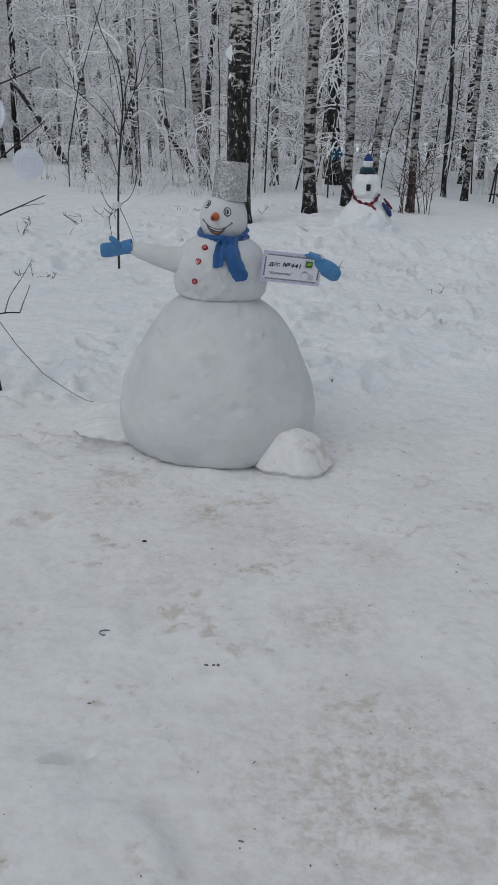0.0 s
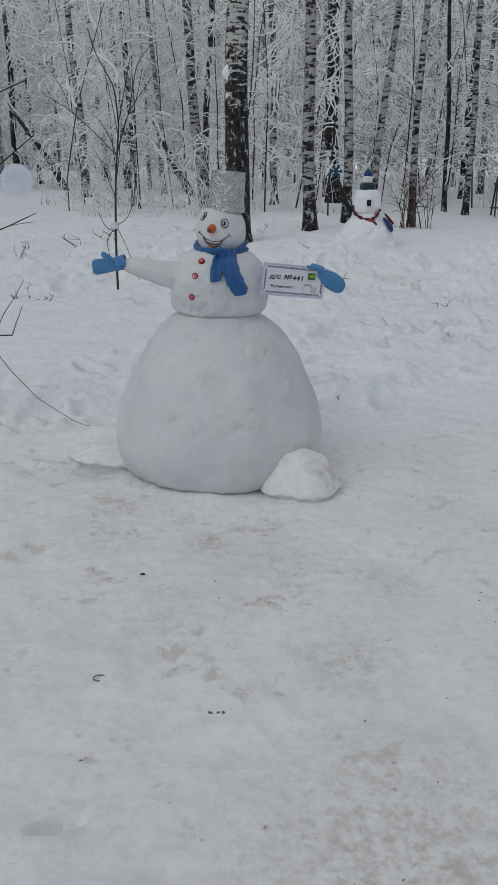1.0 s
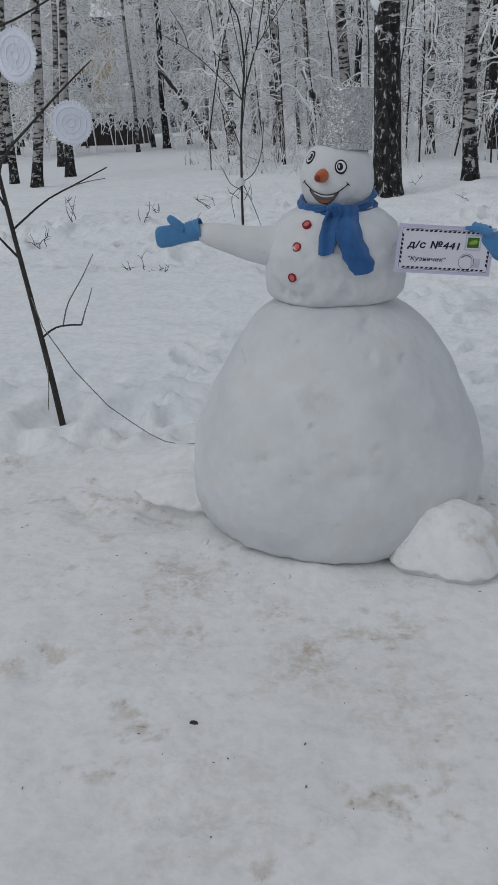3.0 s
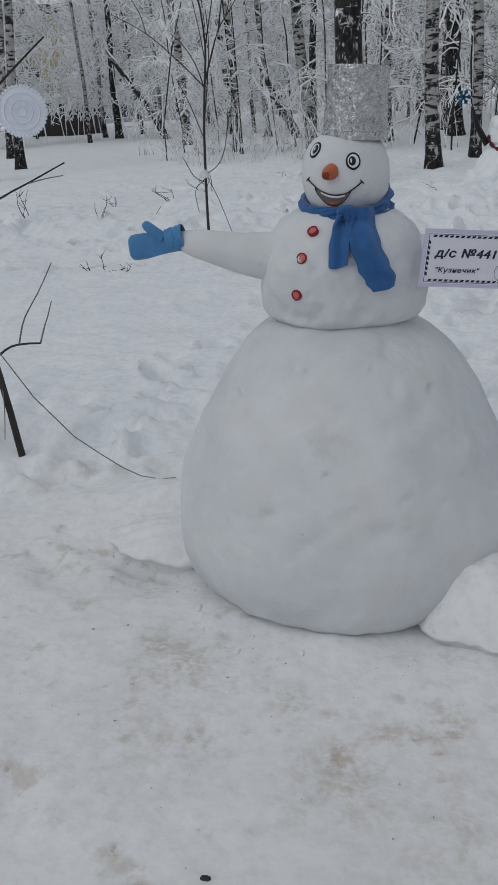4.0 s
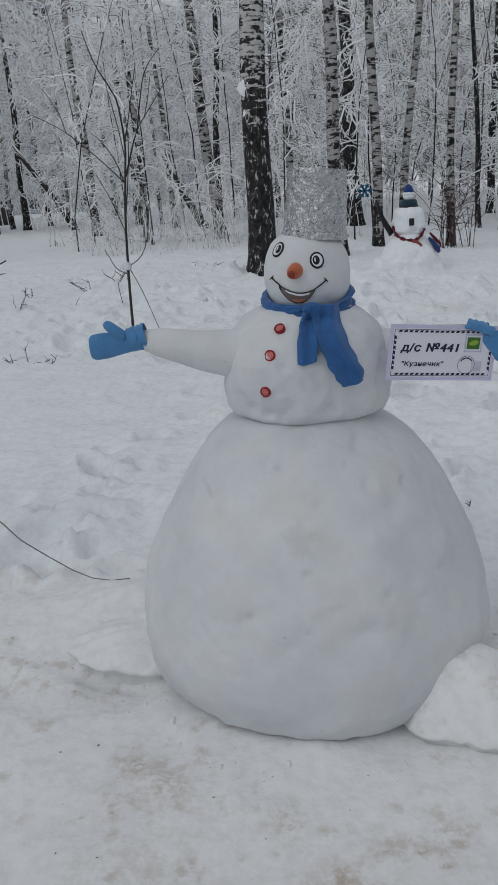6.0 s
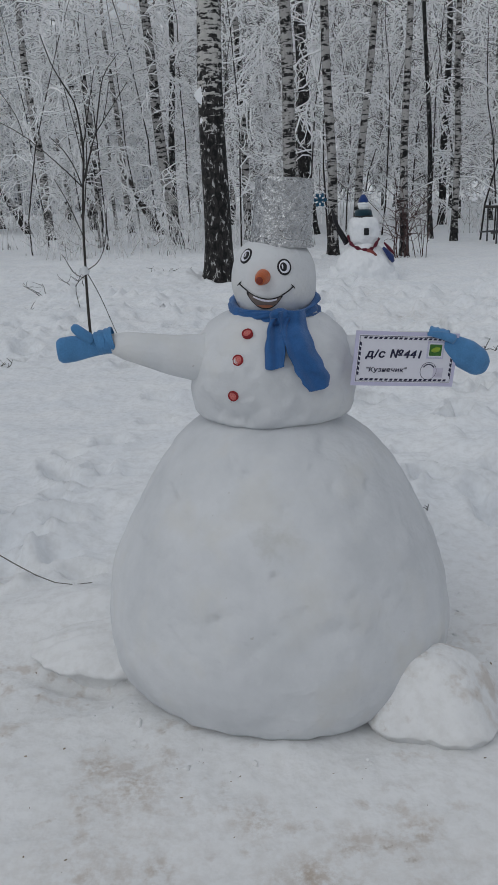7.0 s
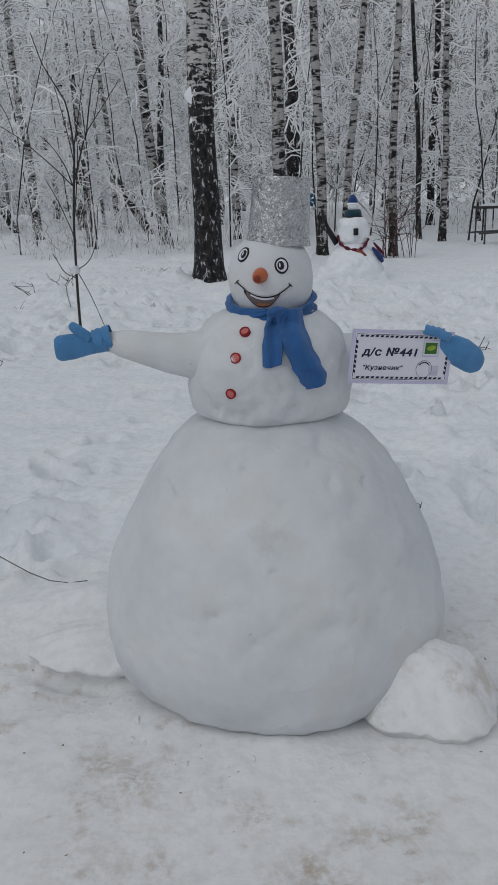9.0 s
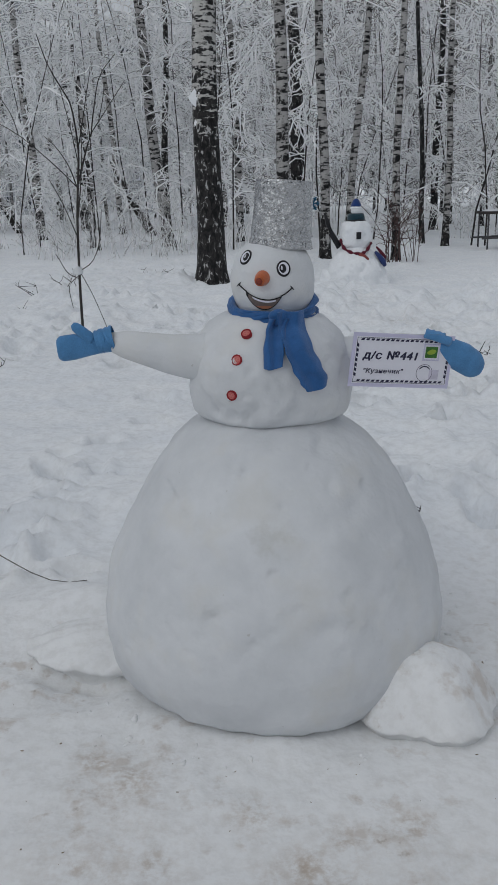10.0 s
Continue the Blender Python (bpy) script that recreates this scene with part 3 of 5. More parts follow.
# x, y, drift for each metre up, width
STAND = [
    (-6.57, 36.2, -0.042, 0.36), (-9.3, 59.4, -0.08, 0.42), (-5.82, 43.8, -0.07, 0.36), (-3.61, 28.6, -0.027, 0.22), (-3.61, 38.7, -0.056, 0.26),
    (-1.26, 27.0, -0.087, 0.34), (0.93, 28.4, -0.026, 0.24), (1.40, 19.0, -0.034, 0.28), (2.35, 20.4, -0.019, 0.22), (3.43, 23.8, 0.08, 0.21),
    (3.72, 19.6, 0.004, 0.17), (6.18, 24.5, 0.0, 0.18)]
STAND_LEFT = [
    (-8.62, 21.4, 0.15, 0.25), (-9.26, 25.3, 0.07, 0.26), (-12.4, 32.5, 0.075, 0.24), (-10.3, 23.8, 0.06, 0.22), (-17.0, 37.4, 0.14, 0.34),
    (-18.2, 64.6, -0.07, 0.40)]
STAND_DARK = [(-1.70, 36.9, 0.042, 0.30), (3.11, 30.9, -0.04, 0.52), (5.79, 25.4, -0.045, 0.14), (8.11, 32.7, 0.01, 0.28), (-11.3, 43.7, 0.0, 0.34), (-12.0, 51.4, -0.077, 0.28)]
for i, (x, y, lean, w) in enumerate(STAND + STAND_LEFT):
    birch(x, y, lean, w, M_BIRCH, 20 + i)
for i, (x, y, lean, w) in enumerate(STAND_DARK):
    birch(x, y, lean, w, M_DARK, 60 + i, label="dark-barked slender tree standing in snow")

old = birch(-0.187, 16.48, 0.0145, 0.47, M_OLD, 7, 19.0, "thick old birch with black cracked bark below", "")
for dx, dz, rr in ((-0.11, 2.98, 0.19), (-0.15, 2.62, 0.08)):
    clod = part("snow_patch", turned([(-0.95 * rr, 0.1 * rr), (-0.7 * rr, 0.6 * rr), (-0.2 * rr, 0.95 * rr), (0.3 * rr, 0.9 * rr), (0.75 * rr, 0.5 * rr), (0.95 * rr, 0.08 * rr)], 20, 32, 0.3 * rr, 0.9 / rr, dz, (1, 0.55)), M_FRESH, old, "snow stuck to the bark")
    clod.location = (dx + 0.0145 * dz, -0.13, dz)

leaning = thing("leaning_trunk", "bare dark dead trunk leaning over the snow", "tree", "", (-8.57, 41.7, gz(-8.57, 41.7)))
part("trunk", tube([(0.1, 0, -0.2), (-0.55, 0, 1.2), (-1.1, 0, 2.0), (-1.9, 0, 3.1), (-2.4, 0, 3.9)], [0.2, 0.17, 0.15, 0.12, 0.05], 9), M_LIMB, leaning)
stump = thing("leaning_trunk", "broken dark dead trunk leaning among the bushes", "tree", "", (-2.2, 36.0, gz(-2.2, 36.0)))
part("trunk", tube([(0.1, 0, -0.2), (-0.5, 0, 0.9), (-0.95, 0, 1.8), (-1.5, 0, 2.9)], [0.19, 0.17, 0.15, 0.06], 9), M_LIMB, stump)

# birches further back and round the clearing, copied from a few
models = [birch(0, 0, l, w, b, 100 + i) for i, (l, w, b) in enumerate(((0.01, 0.28, M_BIRCH), (-0.03, 0.22, M_BIRCH), (0.035, 0.32, M_DARK), (-0.012, 0.18, M_BIRCH)))]
spots = []
while len(spots) < 52:
    y = rng.uniform(34, 86)
    x = rng.uniform(-0.50 * y, 0.46 * y)
    if all((x - a) ** 2 + (y - b) ** 2 > 4 for a, b in spots):
        spots.append((x, y))
while len(spots) < 84:
    a, d = rng.uniform(0, 6.283), rng.uniform(22, 60)
    x, y = d * math.sin(a), 2 - d * math.cos(a)
    if y < 14 and abs(x) > 8 or y < -14:
        spots.append((x, y))
for i, (x, y) in enumerate(spots):
    m = pose(x, y, gz(x, y), 0, 0, rng.uniform(0, 360))
    if i < 4:
        models[i].matrix_basis = m
    else:
        copy_thing(models[rng.randrange(4)], m @ Matrix.Scale(rng.uniform(0.8, 1.15), 4))

# ---- frosted thicket: young growth and low branches, past counting ----
nr = np.random.RandomState(9)


def rods(P, R, sides):
    """Many thin rods at once: P is count x points x 3, R is count x points."""
    n, k, _ = P.shape
    d = P[:, -1] - P[:, 0]
    d /= np.linalg.norm(d, axis=1, keepdims=True) + 1e-9
    ref = np.where(np.abs(d[:, 2:3]) < 0.9, np.array([[0, 0, 1.0]]), np.array([[0, 1.0, 0]]))
    a = np.cross(d, ref)
    a /= np.linalg.norm(a, axis=1, keepdims=True) + 1e-9
    b = np.cross(a, d)
    rings = [P + R[:, :, None] * (a * math.cos(t) + b * math.sin(t))[:, None, :] for t in [2 * math.pi * (s + 0.25) / sides for s in range(sides)]]
    V = np.stack(rings, 2).reshape(-1, 3)
    base = (np.arange(n)[:, None, None] * k + np.arange(k - 1)[None, :, None]) * sides
    s = np.arange(sides)[None, None, :]
    s2 = (s + 1) % sides
    F = np.stack([base + s, base + s2, base + sides + s2, base + sides + s], -1).reshape(-1, 4)
    return V, F


def quad_mesh(name, geos, mat):
    V, F, off = [], [], 0
    for v, f in geos:
        V.append(v)
        F.append(f + off)
        off += len(v)
    V, F = np.concatenate(V).astype(np.float32), np.concatenate(F).astype(np.int32)
    me = bpy.data.meshes.new(name)
    me.vertices.add(len(V))
    me.vertices.foreach_set("co", V.ravel())
    me.loops.add(F.size)
    me.loops.foreach_set("vertex_index", F.ravel())
    me.polygons.add(len(F))
    me.polygons.foreach_set("loop_start", np.arange(0, F.size, 4, dtype=np.int32))
    me.materials.append(mat)
    me.update(calc_edges=True)
    return me


def wander(org, way, length, points, sag, bend, turn_up=0.0):
    """Crooked runs from org along way: count x points x 3."""
    n = len(org)
    P = np.zeros((n, points, 3))
    P[:, 0] = org
    d = way / (np.linalg.norm(way, axis=1, keepdims=True) + 1e-9)
    for k in range(1, points):
        d = d + nr.normal(0, bend, (n, 3)) + np.array([0, 0, turn_up - sag * k / points])
        d /= np.linalg.norm(d, axis=1, keepdims=True) + 1e-9
        P[:, k] = P[:, k - 1] + d * (length / (points - 1))[:, None]
    return P


def pick_along(P, count, lo):
    """Points at random along each run, and the run's way there."""
    n, k, _ = P.shape
    u = nr.uniform(lo, 0.999, (n, count)) * (k - 1)
    a = u.astype(int)
    w = (u - a)[..., None]
    r = np.arange(n)[:, None]
    return (P[r, a] * (1 - w) + P[r, a + 1] * w).reshape(-1, 3), (P[r, a + 1] - P[r, a]).reshape(-1, 3)


def rime_wood(count, y0, y1, tall, first, limbs, boughs, tips, thick, size, fan=(-0.50, 0.47)):
    """Young trees whose crooked limbs, boughs and twigs carry a thick coat of rime; bare stems apart."""
    y = nr.uniform(y0, y1, count)
    x = (fan[0] + (fan[1] - fan[0]) * (np.arange(count) + nr.uniform(0, 1, count)) / count) * y
    h = nr.uniform(0.75, 1.0, count) * tall
    base = np.stack([x, y, ground_z(x, y) - 0.05], -1)
    stem = wander(base, np.stack([nr.normal(0, 0.10, count), nr.normal(0, 0.1, count), np.ones(count)], -1), h, 9, 0.0, 0.07, 0.03)
    stems = rods(stem, (0.007 + 0.0024 * h)[:, None] * np.linspace(1, 0.25, 9), 4)
    org, way = pick_along(stem, limbs, first)
    m = len(org)
    a = nr.uniform(0, 6.283, m)
    limb = wander(org, np.stack([np.cos(a), np.sin(a), nr.uniform(0.1, 1.2, m)], -1), size * nr.uniform(0.9, 2.4, m), 8, 0.30, 0.22)
    out = [rods(limb, thick * nr.uniform(0.8, 1.2, (m, 1)) * np.linspace(1.1, 0.7, 8), 4)]
    o2, w2 = pick_along(limb, boughs, 0.12)
    k = len(o2)
    bough = wander(o2, w2 / (np.linalg.norm(w2, axis=1, keepdims=True) + 1e-9) + nr.normal(0, 0.75, (k, 3)), size * nr.uniform(0.3, 0.95, k), 6, 0.22, 0.32)
    out.append(rods(bough, thick * nr.uniform(0.65, 1.1, (k, 1)) * np.array([[0.9, 1.0, 0.95, 0.9, 0.8, 0.5]]), 3))
    o3, w3 = pick_along(bough, tips, 0.2)
    q = len(o3)
    tip = wander(o3, w3 / (np.linalg.norm(w3, axis=1, keepdims=True) + 1e-9) + nr.normal(0, 0.8, (q, 3)), size * nr.uniform(0.12, 0.38, q), 4, 0.1, 0.35)
    out.append(rods(tip, thick * nr.uniform(0.6, 1.0, (q, 1)) * np.array([[0.85, 0.95, 0.9, 0.5]]), 3))
    return stems, out


# x fan as a share of the depth, and the coat of rime: open and white on one side, denser and darker on the other
WOOD = [
    (rime_wood(9, 25, 33, 8.5, 0.12, 17, 5, 2, 0.023, 0.95, (-0.21, -0.01)), M_FROST, "crooked twigs of young trees white with rime"),
    (rime_wood(25, 23.5, 33, 8.5, 0.14, 16, 5, 2, 0.0235, 0.95, (0.0, 0.47)), M_FROST, "crooked twigs of young trees white with rime"),
    (rime_wood(34, 39, 48, 11.0, 0.10, 19, 6, 2, 0.034, 1.2, (-0.50, -0.01)), M_FROST, "tangled branches thick with white rime"),
    (rime_wood(30, 48, 60, 13.0, 0.10, 19, 6, 2, 0.038, 1.3, (-0.50, -0.01)), M_FROST, "tangled branches thick with white rime"),
    (rime_wood(36, 33, 50, 12.0, 0.10, 19, 6, 2, 0.031, 1.2, (0.0, 0.47)), M_RIME, "tangled dark branches dusted with rime"),
    (rime_wood(18, 62, 84, 15.0, 0.07, 21, 6, 2, 0.042, 1.7, (-0.50, -0.03)), M_HALF_RIME, "open frosted woodland of white branches"),
    (rime_wood(48, 50, 84, 17.0, 0.07, 21, 6, 2, 0.042, 1.7, (-0.02, 0.47)), M_RIME, "deep shaded woodland of rimed branches"),
]
for (wood_stems, rime), mat, label in WOOD:
    tagged(new("frosted_thicket", quad_mesh("frosted_thicket", rime, mat)), label, "thicket", kind="stuff")
for row, mat, label in ((WOOD[:2], M_LIMB, "thin dark stems of the young wood"), (WOOD[2:], M_REED, "thin rimed stems deep in the wood")):
    tagged(new("thicket_stems", quad_mesh("thicket_stems", [w[0][0] for w in row], mat)), label, "thicket", kind="stuff")


def stalks(count, y0, y1, fan):
    """Thin upright stalks, in loose tufts, of the low growth at the wood's edge."""
    cy = nr.uniform(y0, y1, count // 7)
    cx = nr.uniform(fan[0], fan[1], count // 7) * cy
    pick = nr.randint(0, len(cy), count)
    x, y = cx[pick] + nr.normal(0, 0.45, count), cy[pick] + nr.normal(0, 0.3, count)
    o = np.stack([x, y, ground_z(x, y) - 0.04], -1)
    ln = nr.uniform(0.25, 1.25, count)
    run = wander(o, np.stack([nr.normal(0, 0.22, count), nr.normal(0, 0.2, count), np.ones(count)], -1), ln, 5, 0.04, 0.10)
    o2, w2 = pick_along(run, 2, 0.35)
    side = wander(o2, w2 / (np.linalg.norm(w2, axis=1, keepdims=True) + 1e-9) + nr.normal(0, 0.5, (len(o2), 3)), nr.uniform(0.1, 0.4, len(o2)), 4, 0.1, 0.2)
    return [rods(run, nr.uniform(0.006, 0.012, (count, 1)) * np.linspace(1, 0.6, 5), 3), rods(side, nr.uniform(0.006, 0.011, (len(o2), 1)) * np.linspace(1, 0.6, 4), 3)]


low_wood = quad_mesh("frosted_brushwood", stalks(190, 21.5, 30, (-0.19, 0.02)) + stalks(90, 24, 34, (0.04, 0.42)), M_REED)
tagged(new("frosted_brushwood", low_wood), "low thin brushwood stalks white with rime", "thicket", kind="stuff")

# ---- far distance ----
V, F = [], []
n = 220
for i in range(n + 1):
    a = 2 * math.pi * i / n
    top = 36 - 20 * math.exp(-((math.sin(a) * 118 + 11) / 7) ** 2) * (math.cos(a) > 0) + 4 * noise.noise(Vector((math.cos(a) * 3, math.sin(a) * 3, 0))) + 2.5 * noise.noise(Vector((math.cos(a) * 16, math.sin(a) * 16, 4)))
    R = 118
    for z in (-1, top):
        V.append((R * math.sin(a), R * math.cos(a), z))
for i in range(n):
    F.append((2 * i, 2 * i + 2, 2 * i + 3, 2 * i + 1))
# ring round the clearing that shines with its own added glow
bw = part("backdrop", (V, F), M_WOODS_GLOW, None, "self-lit painted backdrop of far frosted woods around the clearing")
tagged(bw, category="woods", kind="structure")

# ---- the snow figure ----
SX, SY = -0.155, 4.45
HEAD = (0.0, -0.012, 1.185, 0.122, 0.126, 0.118)
BELLY = [(-0.06, 0.375), (-0.005, 0.455), (0.03, 0.498), (0.09, 0.522), (0.17, 0.532), (0.25, 0.524), (0.335, 0.502), (0.423, 0.470), (0.51, 0.427), (0.593, 0.380), (0.676, 0.325), (0.74, 0.268), (0.785, 0.20), (0.805, 0.12)]
DENTS = [(-0.135, 0.711, 0.026, 0.022), (-0.105, 0.695, 0.012, 0.016), (-0.15, 0.675, 0.014, 0.012), (-0.298, 0.77, 0.018, 0.016), (-0.305, 0.611, 0.014, 0.020), (-0.315, 0.63, 0.012, 0.012), (-0.039, 0.475, 0.008, 0.014), (-0.115, 0.275, 0.026, 0.008),
         (-0.09, 0.30, 0.016, 0.006), (-0.311, 0.294, 0.022, 0.007), (-0.29, 0.335, 0.018, 0.006), (0.105, 0.32, 0.032, 0.012), (0.20, 0.60, 0.035, 0.014), (0.24, 0.64, 0.012, 0.014), (0.123, 0.745, 0.022, 0.014), (-0.27, 0.57, 0.03, 0.008), (-0.20, 0.36, 0.014, 0.010), (0.03, 0.39, 0.010, 0.010), (0.16, 0.40, 0.016, 0.010), (-0.05, 0.33, 0.012, 0.010), (0.0, 0.62, 0.016, 0.010)]
CHEST_DENTS = [(-0.18, 0.835, 0.022, 0.018), (-0.13, 0.825, 0.018, 0.014), (-0.09, 0.82, 0.02, 0.014), (-0.20, 0.87, 0.02, 0.012), (0.05, 0.84, 0.03, 0.008), (0.15, 0.90, 0.03, 0.008)]
CHEST = [(0.77, 0.10), (0.785, 0.175), (0.805, 0.212), (0.845, 0.228), (0.90, 0.234), (0.96, 0.232), (1.01, 0.215), (1.05, 0.185), (1.085, 0.145), (1.11, 0.09)]


dr = random.Random(31)
for _ in range(70):
    DENTS.append((dr.uniform(-0.45, 0.45), dr.uniform(0.12, 0.76), dr.uniform(0.005, 0.013), dr.uniform(0.002, 0.008) * dr.choice((1, 1, -0.6))))
for _ in range(36):
    CHEST_DENTS.append((dr.uniform(-0.21, 0.21), dr.uniform(0.80, 1.0), dr.uniform(0.008, 0.02), dr.uniform(0.002, 0.006) * dr.choice((1, 1, -0.7))))


def chest_y(x, z):
    r = float(np.interp(z, [a for a, _ in CHEST], [b for _, b in CHEST]))
    return -math.sqrt(max(r * r - (x + 0.01) ** 2, 0.0004))


def head_y(x, z):
    cx, cy, cz, a, b, c = HEAD
    r = a * max(1 - ((z - cz) / c) ** 2, 0.001) ** 0.36
    return cy - b / a * math.sqrt(max(r * r - (x - cx) ** 2, 0.0004))


def facing(p, n_at):
    """A pose at p on a curved front whose depth is n_at(x, z): its z axis points out of the surface."""
    x, z = p
    e = 0.004
    gx_ = (n_at(x + e, z) - n_at(x - e, z)) / (2 * e)
    gz_ = (n_at(x, z + e) - n_at(x, z - e)) / (2 * e)
    out = Vector((gx_, -1, gz_)).normalized()
    side = Vector((0, 0, 1)).cross(out).normalized()
    up = out.cross(side)
    m = Matrix((side, up, out)).transposed().to_4x4()
    m.translation = Vector((x, n_at(x, z), z))
    return m


def disc(r, z0, z1, around=28, oval=1.0):
    V, F = [], []
    for rr, z in ((r, z0), (r, z1 - 0.0006), (r * 0.94, z1)):
        for k in range(around):
            t = 2 * math.pi * k / around
            V.append((rr * math.cos(t), rr * oval * math.sin(t), z))
    for i in range(2):
        for k in range(around):
            k2 = (k + 1) % around
            F.append((i * around + k, i * around + k2, (i + 1) * around + k2, (i + 1) * around + k))
    F.append(tuple(range(2 * around, 3 * around)))
    return V, F


def ring(r, w, z0, z1, around=32, oval=1.0):
    V, F = [], []
    for rr, z in ((r, z0), (r, z1), (r - w, z1), (r - w, z0)):
        for k in range(around):
            t = 2 * math.pi * k / around
            V.append((rr * math.cos(t), rr * oval * math.sin(t), z))
    for i in range(3):
        for k in range(around):
            k2 = (k + 1) % around
            F.append((i * around + k, i * around + k2, (i + 1) * around + k2, (i + 1) * around + k))
    return V, F


def strip(x0, x1, top, low, lift, cols=26, rows=5):
    """A printed cut-out on the face between two curves, a little proud of the snow."""
    V, F = [], []
    for i in range(cols + 1):
        x = x0 + (x1 - x0) * i / cols
        a, b = top(x), low(x)
        for j in range(rows + 1):
            z = a + (b - a) * j / rows
            V.append((x, head_y(x, z) - lift, z))
    n = rows + 1
    for i in range(cols):
        for j in range(rows):
            F.append((i * n + j, i * n + j + 1, (i + 1) * n + j + 1, (i + 1) * n + j))
    m = len(V)
    rim = [i * n for i in range(cols + 1)] + [cols * n + j for j in range(1, n)] + [i * n + rows for i in range(cols - 1, -1, -1)] + [j for j in range(rows - 1, 0, -1)]
    for k in rim:
        V.append(Vector(V[k]) + Vector((0, lift + 0.001, 0)))
    for k in range(len(rim)):
        k2 = (k + 1) % len(rim)
        F.append((rim[k], m + k, m + k2, rim[k2]))
    return V, F


snowman = thing("snowman", "large white snowman with printed face and red buttons", "snowman", "", (SX, SY, 0))
belly = part("lower_body", turned(BELLY, 130, 260, 0.0115, 4.5, 3.1, (1.012, 1.045), DENTS, 1.7), M_SNOW, snowman)
belly.location = (-0.013, 0, 0)
chest = part("chest", turned(CHEST, 90, 200, 0.012, 7.0, 8.3, (1.035, 1.0), CHEST_DENTS), M_SNOW, snowman)
chest.location = (-0.01, 0, 0)
hx, hy, hz, ha, hb, hc = HEAD
head_rows = [(hz + hc * math.sin(a), ha * math.cos(a) ** 0.72) for a in [math.radians(d) for d in range(-88, 89, 11)]]
head = part("head", turned(head_rows, 48, 96, 0.0035, 9.0, 1.7, (1, hb / ha)), M_SNOW, snowman)
head.location = (hx, hy, 0)
part("arm", tube([(-0.16, -0.02, 0.965), (-0.22, -0.035, 0.972), (-0.30, -0.045, 0.986), (-0.37, -0.05, 1.005), (-0.43, -0.05, 1.02), (-0.475, -0.05, 1.03)], [0.088, 0.070, 0.058, 0.048, 0.040, 0.026], 24), M_SNOW, snowman)
part("arm", tube([(0.14, -0.02, 0.955), (0.21, -0.035, 0.958), (0.29, -0.05, 0.970), (0.37, -0.055, 0.982), (0.44, -0.06, 0.985)], [0.080, 0.060, 0.050, 0.044, 0.036], 24), M_SNOW, snowman)
part("foot", heap(0.30, 0.20, 0.085, (0.10, 0.03), 3.0, 2.0, 0.05, 0.82, at=(-0.50, 0.015, -0.004)), M_GROUND, snowman)
part("foot", heap(0.198, 0.185, 0.20, (-0.045, 0.0), 2.6, 5.0, 0.03, 0.93, at=(0.395, -0.40, 0.0)), M_GROUND, snowman)
for ex, ez, turn_in in ((-0.079, 1.257, 0.004), (0.021, 1.227, -0.003)):
    eye = part("eye", moved(disc(0.0195, -0.004, 0.0015, 32, 1.15), facing((ex, ez), head_y)), M_BLACK, snowman, "printed black-rimmed cartoon eye")
    part("eye_white", moved(disc(0.0150, 0.0012, 0.0027, 32, 1.15), facing((ex, ez), head_y)), M_WHITE, eye)
    part("pupil", moved(moved(disc(0.0098, 0.0024, 0.0038, 28, 1.25), pose(turn_in, 0, 0)), facing((ex, ez), head_y)), M_BLACK, eye)
    part("glint", moved(moved(disc(0.0022, 0.0036, 0.0048, 16, 2.8), pose(turn_in - 0.003, 0.001, 0)), facing((ex, ez), head_y)), M_WHITE, eye)
nose_dir = Vector((-0.30, -0.94, -0.12)).normalized()
nose_at = Vector((-0.034, head_y(-0.034, 1.204) + 0.012, 1.204))
nose = part("nose", tube([nose_at + nose_dir * d for d in (0, 0.012, 0.026, 0.038, 0.048, 0.052)], [0.0215, 0.0205, 0.019, 0.0165, 0.0135, 0.0115], 22), M_CARROT, snowman, "short blunt orange carrot")
part("nose_end", tube([nose_at + nose_dir * d for d in (0.050, 0.0535, 0.0555)], [0.0105, 0.0095, 0.006], 18), M_CARROT_END, nose, "dark cut end of the carrot")



def smile(x):
    """Height of the upper lip line across the face."""
    u = (x + 0.030) / 0.072
    return 1.1445 + 0.034 * u * u - 0.006 * u


def chin(x):
    u = (x + 0.034) / 0.047
    return 1.116 + 0.037 * min(u * u, 1.25) ** 1.1 - 0.003 * u


part("mouth", strip(-0.082, 0.014, lambda x: smile(x), lambda x: min(chin(x) - 0.002, smile(x) - 0.001), 0.003), M_BLACK, snowman, "printed open smiling mouth")
part("mouth_inside", strip(-0.077, 0.009, lambda x: smile(x) - 0.0018, lambda x: min(chin(x) + 0.0012, smile(x) - 0.003), 0.0042), M_MOUTH, snowman)
part("teeth", strip(-0.066, -0.002, lambda x: smile(x) - 0.003, lambda x: smile(x) - 0.0085 + 0.9 * (x + 0.034) ** 2, 0.0054), M_WHITE, snowman)
part("tongue", strip(-0.056, -0.012, lambda x: 1.127 - 6.0 * (x + 0.034) ** 2, lambda x: chin(x) + 0.0022, 0.0054), M_TONGUE, snowman)
for sgn, x0, x1 in ((-1, -0.101, -0.080), (1, 0.012, 0.044)):
    part("mouth_corner", tube([(x, head_y(x, smile(x)) - 0.0025, smile(x)) for x in np.linspace(x0, x1, 8)], [0.0018] * 8, 6), M_BLACK, snowman)
    xe = x0 if sgn < 0 else x1
    part("mouth_corner", tube([(xe + d * 0.7, head_y(xe + d * 0.7, smile(xe) + d * sgn * -0.8) - 0.0025, smile(xe) - d * sgn * 0.8) for d in (-0.007, 0.0, 0.007)], [0.0012, 0.0018, 0.0012], 6), M_BLACK, snowman)
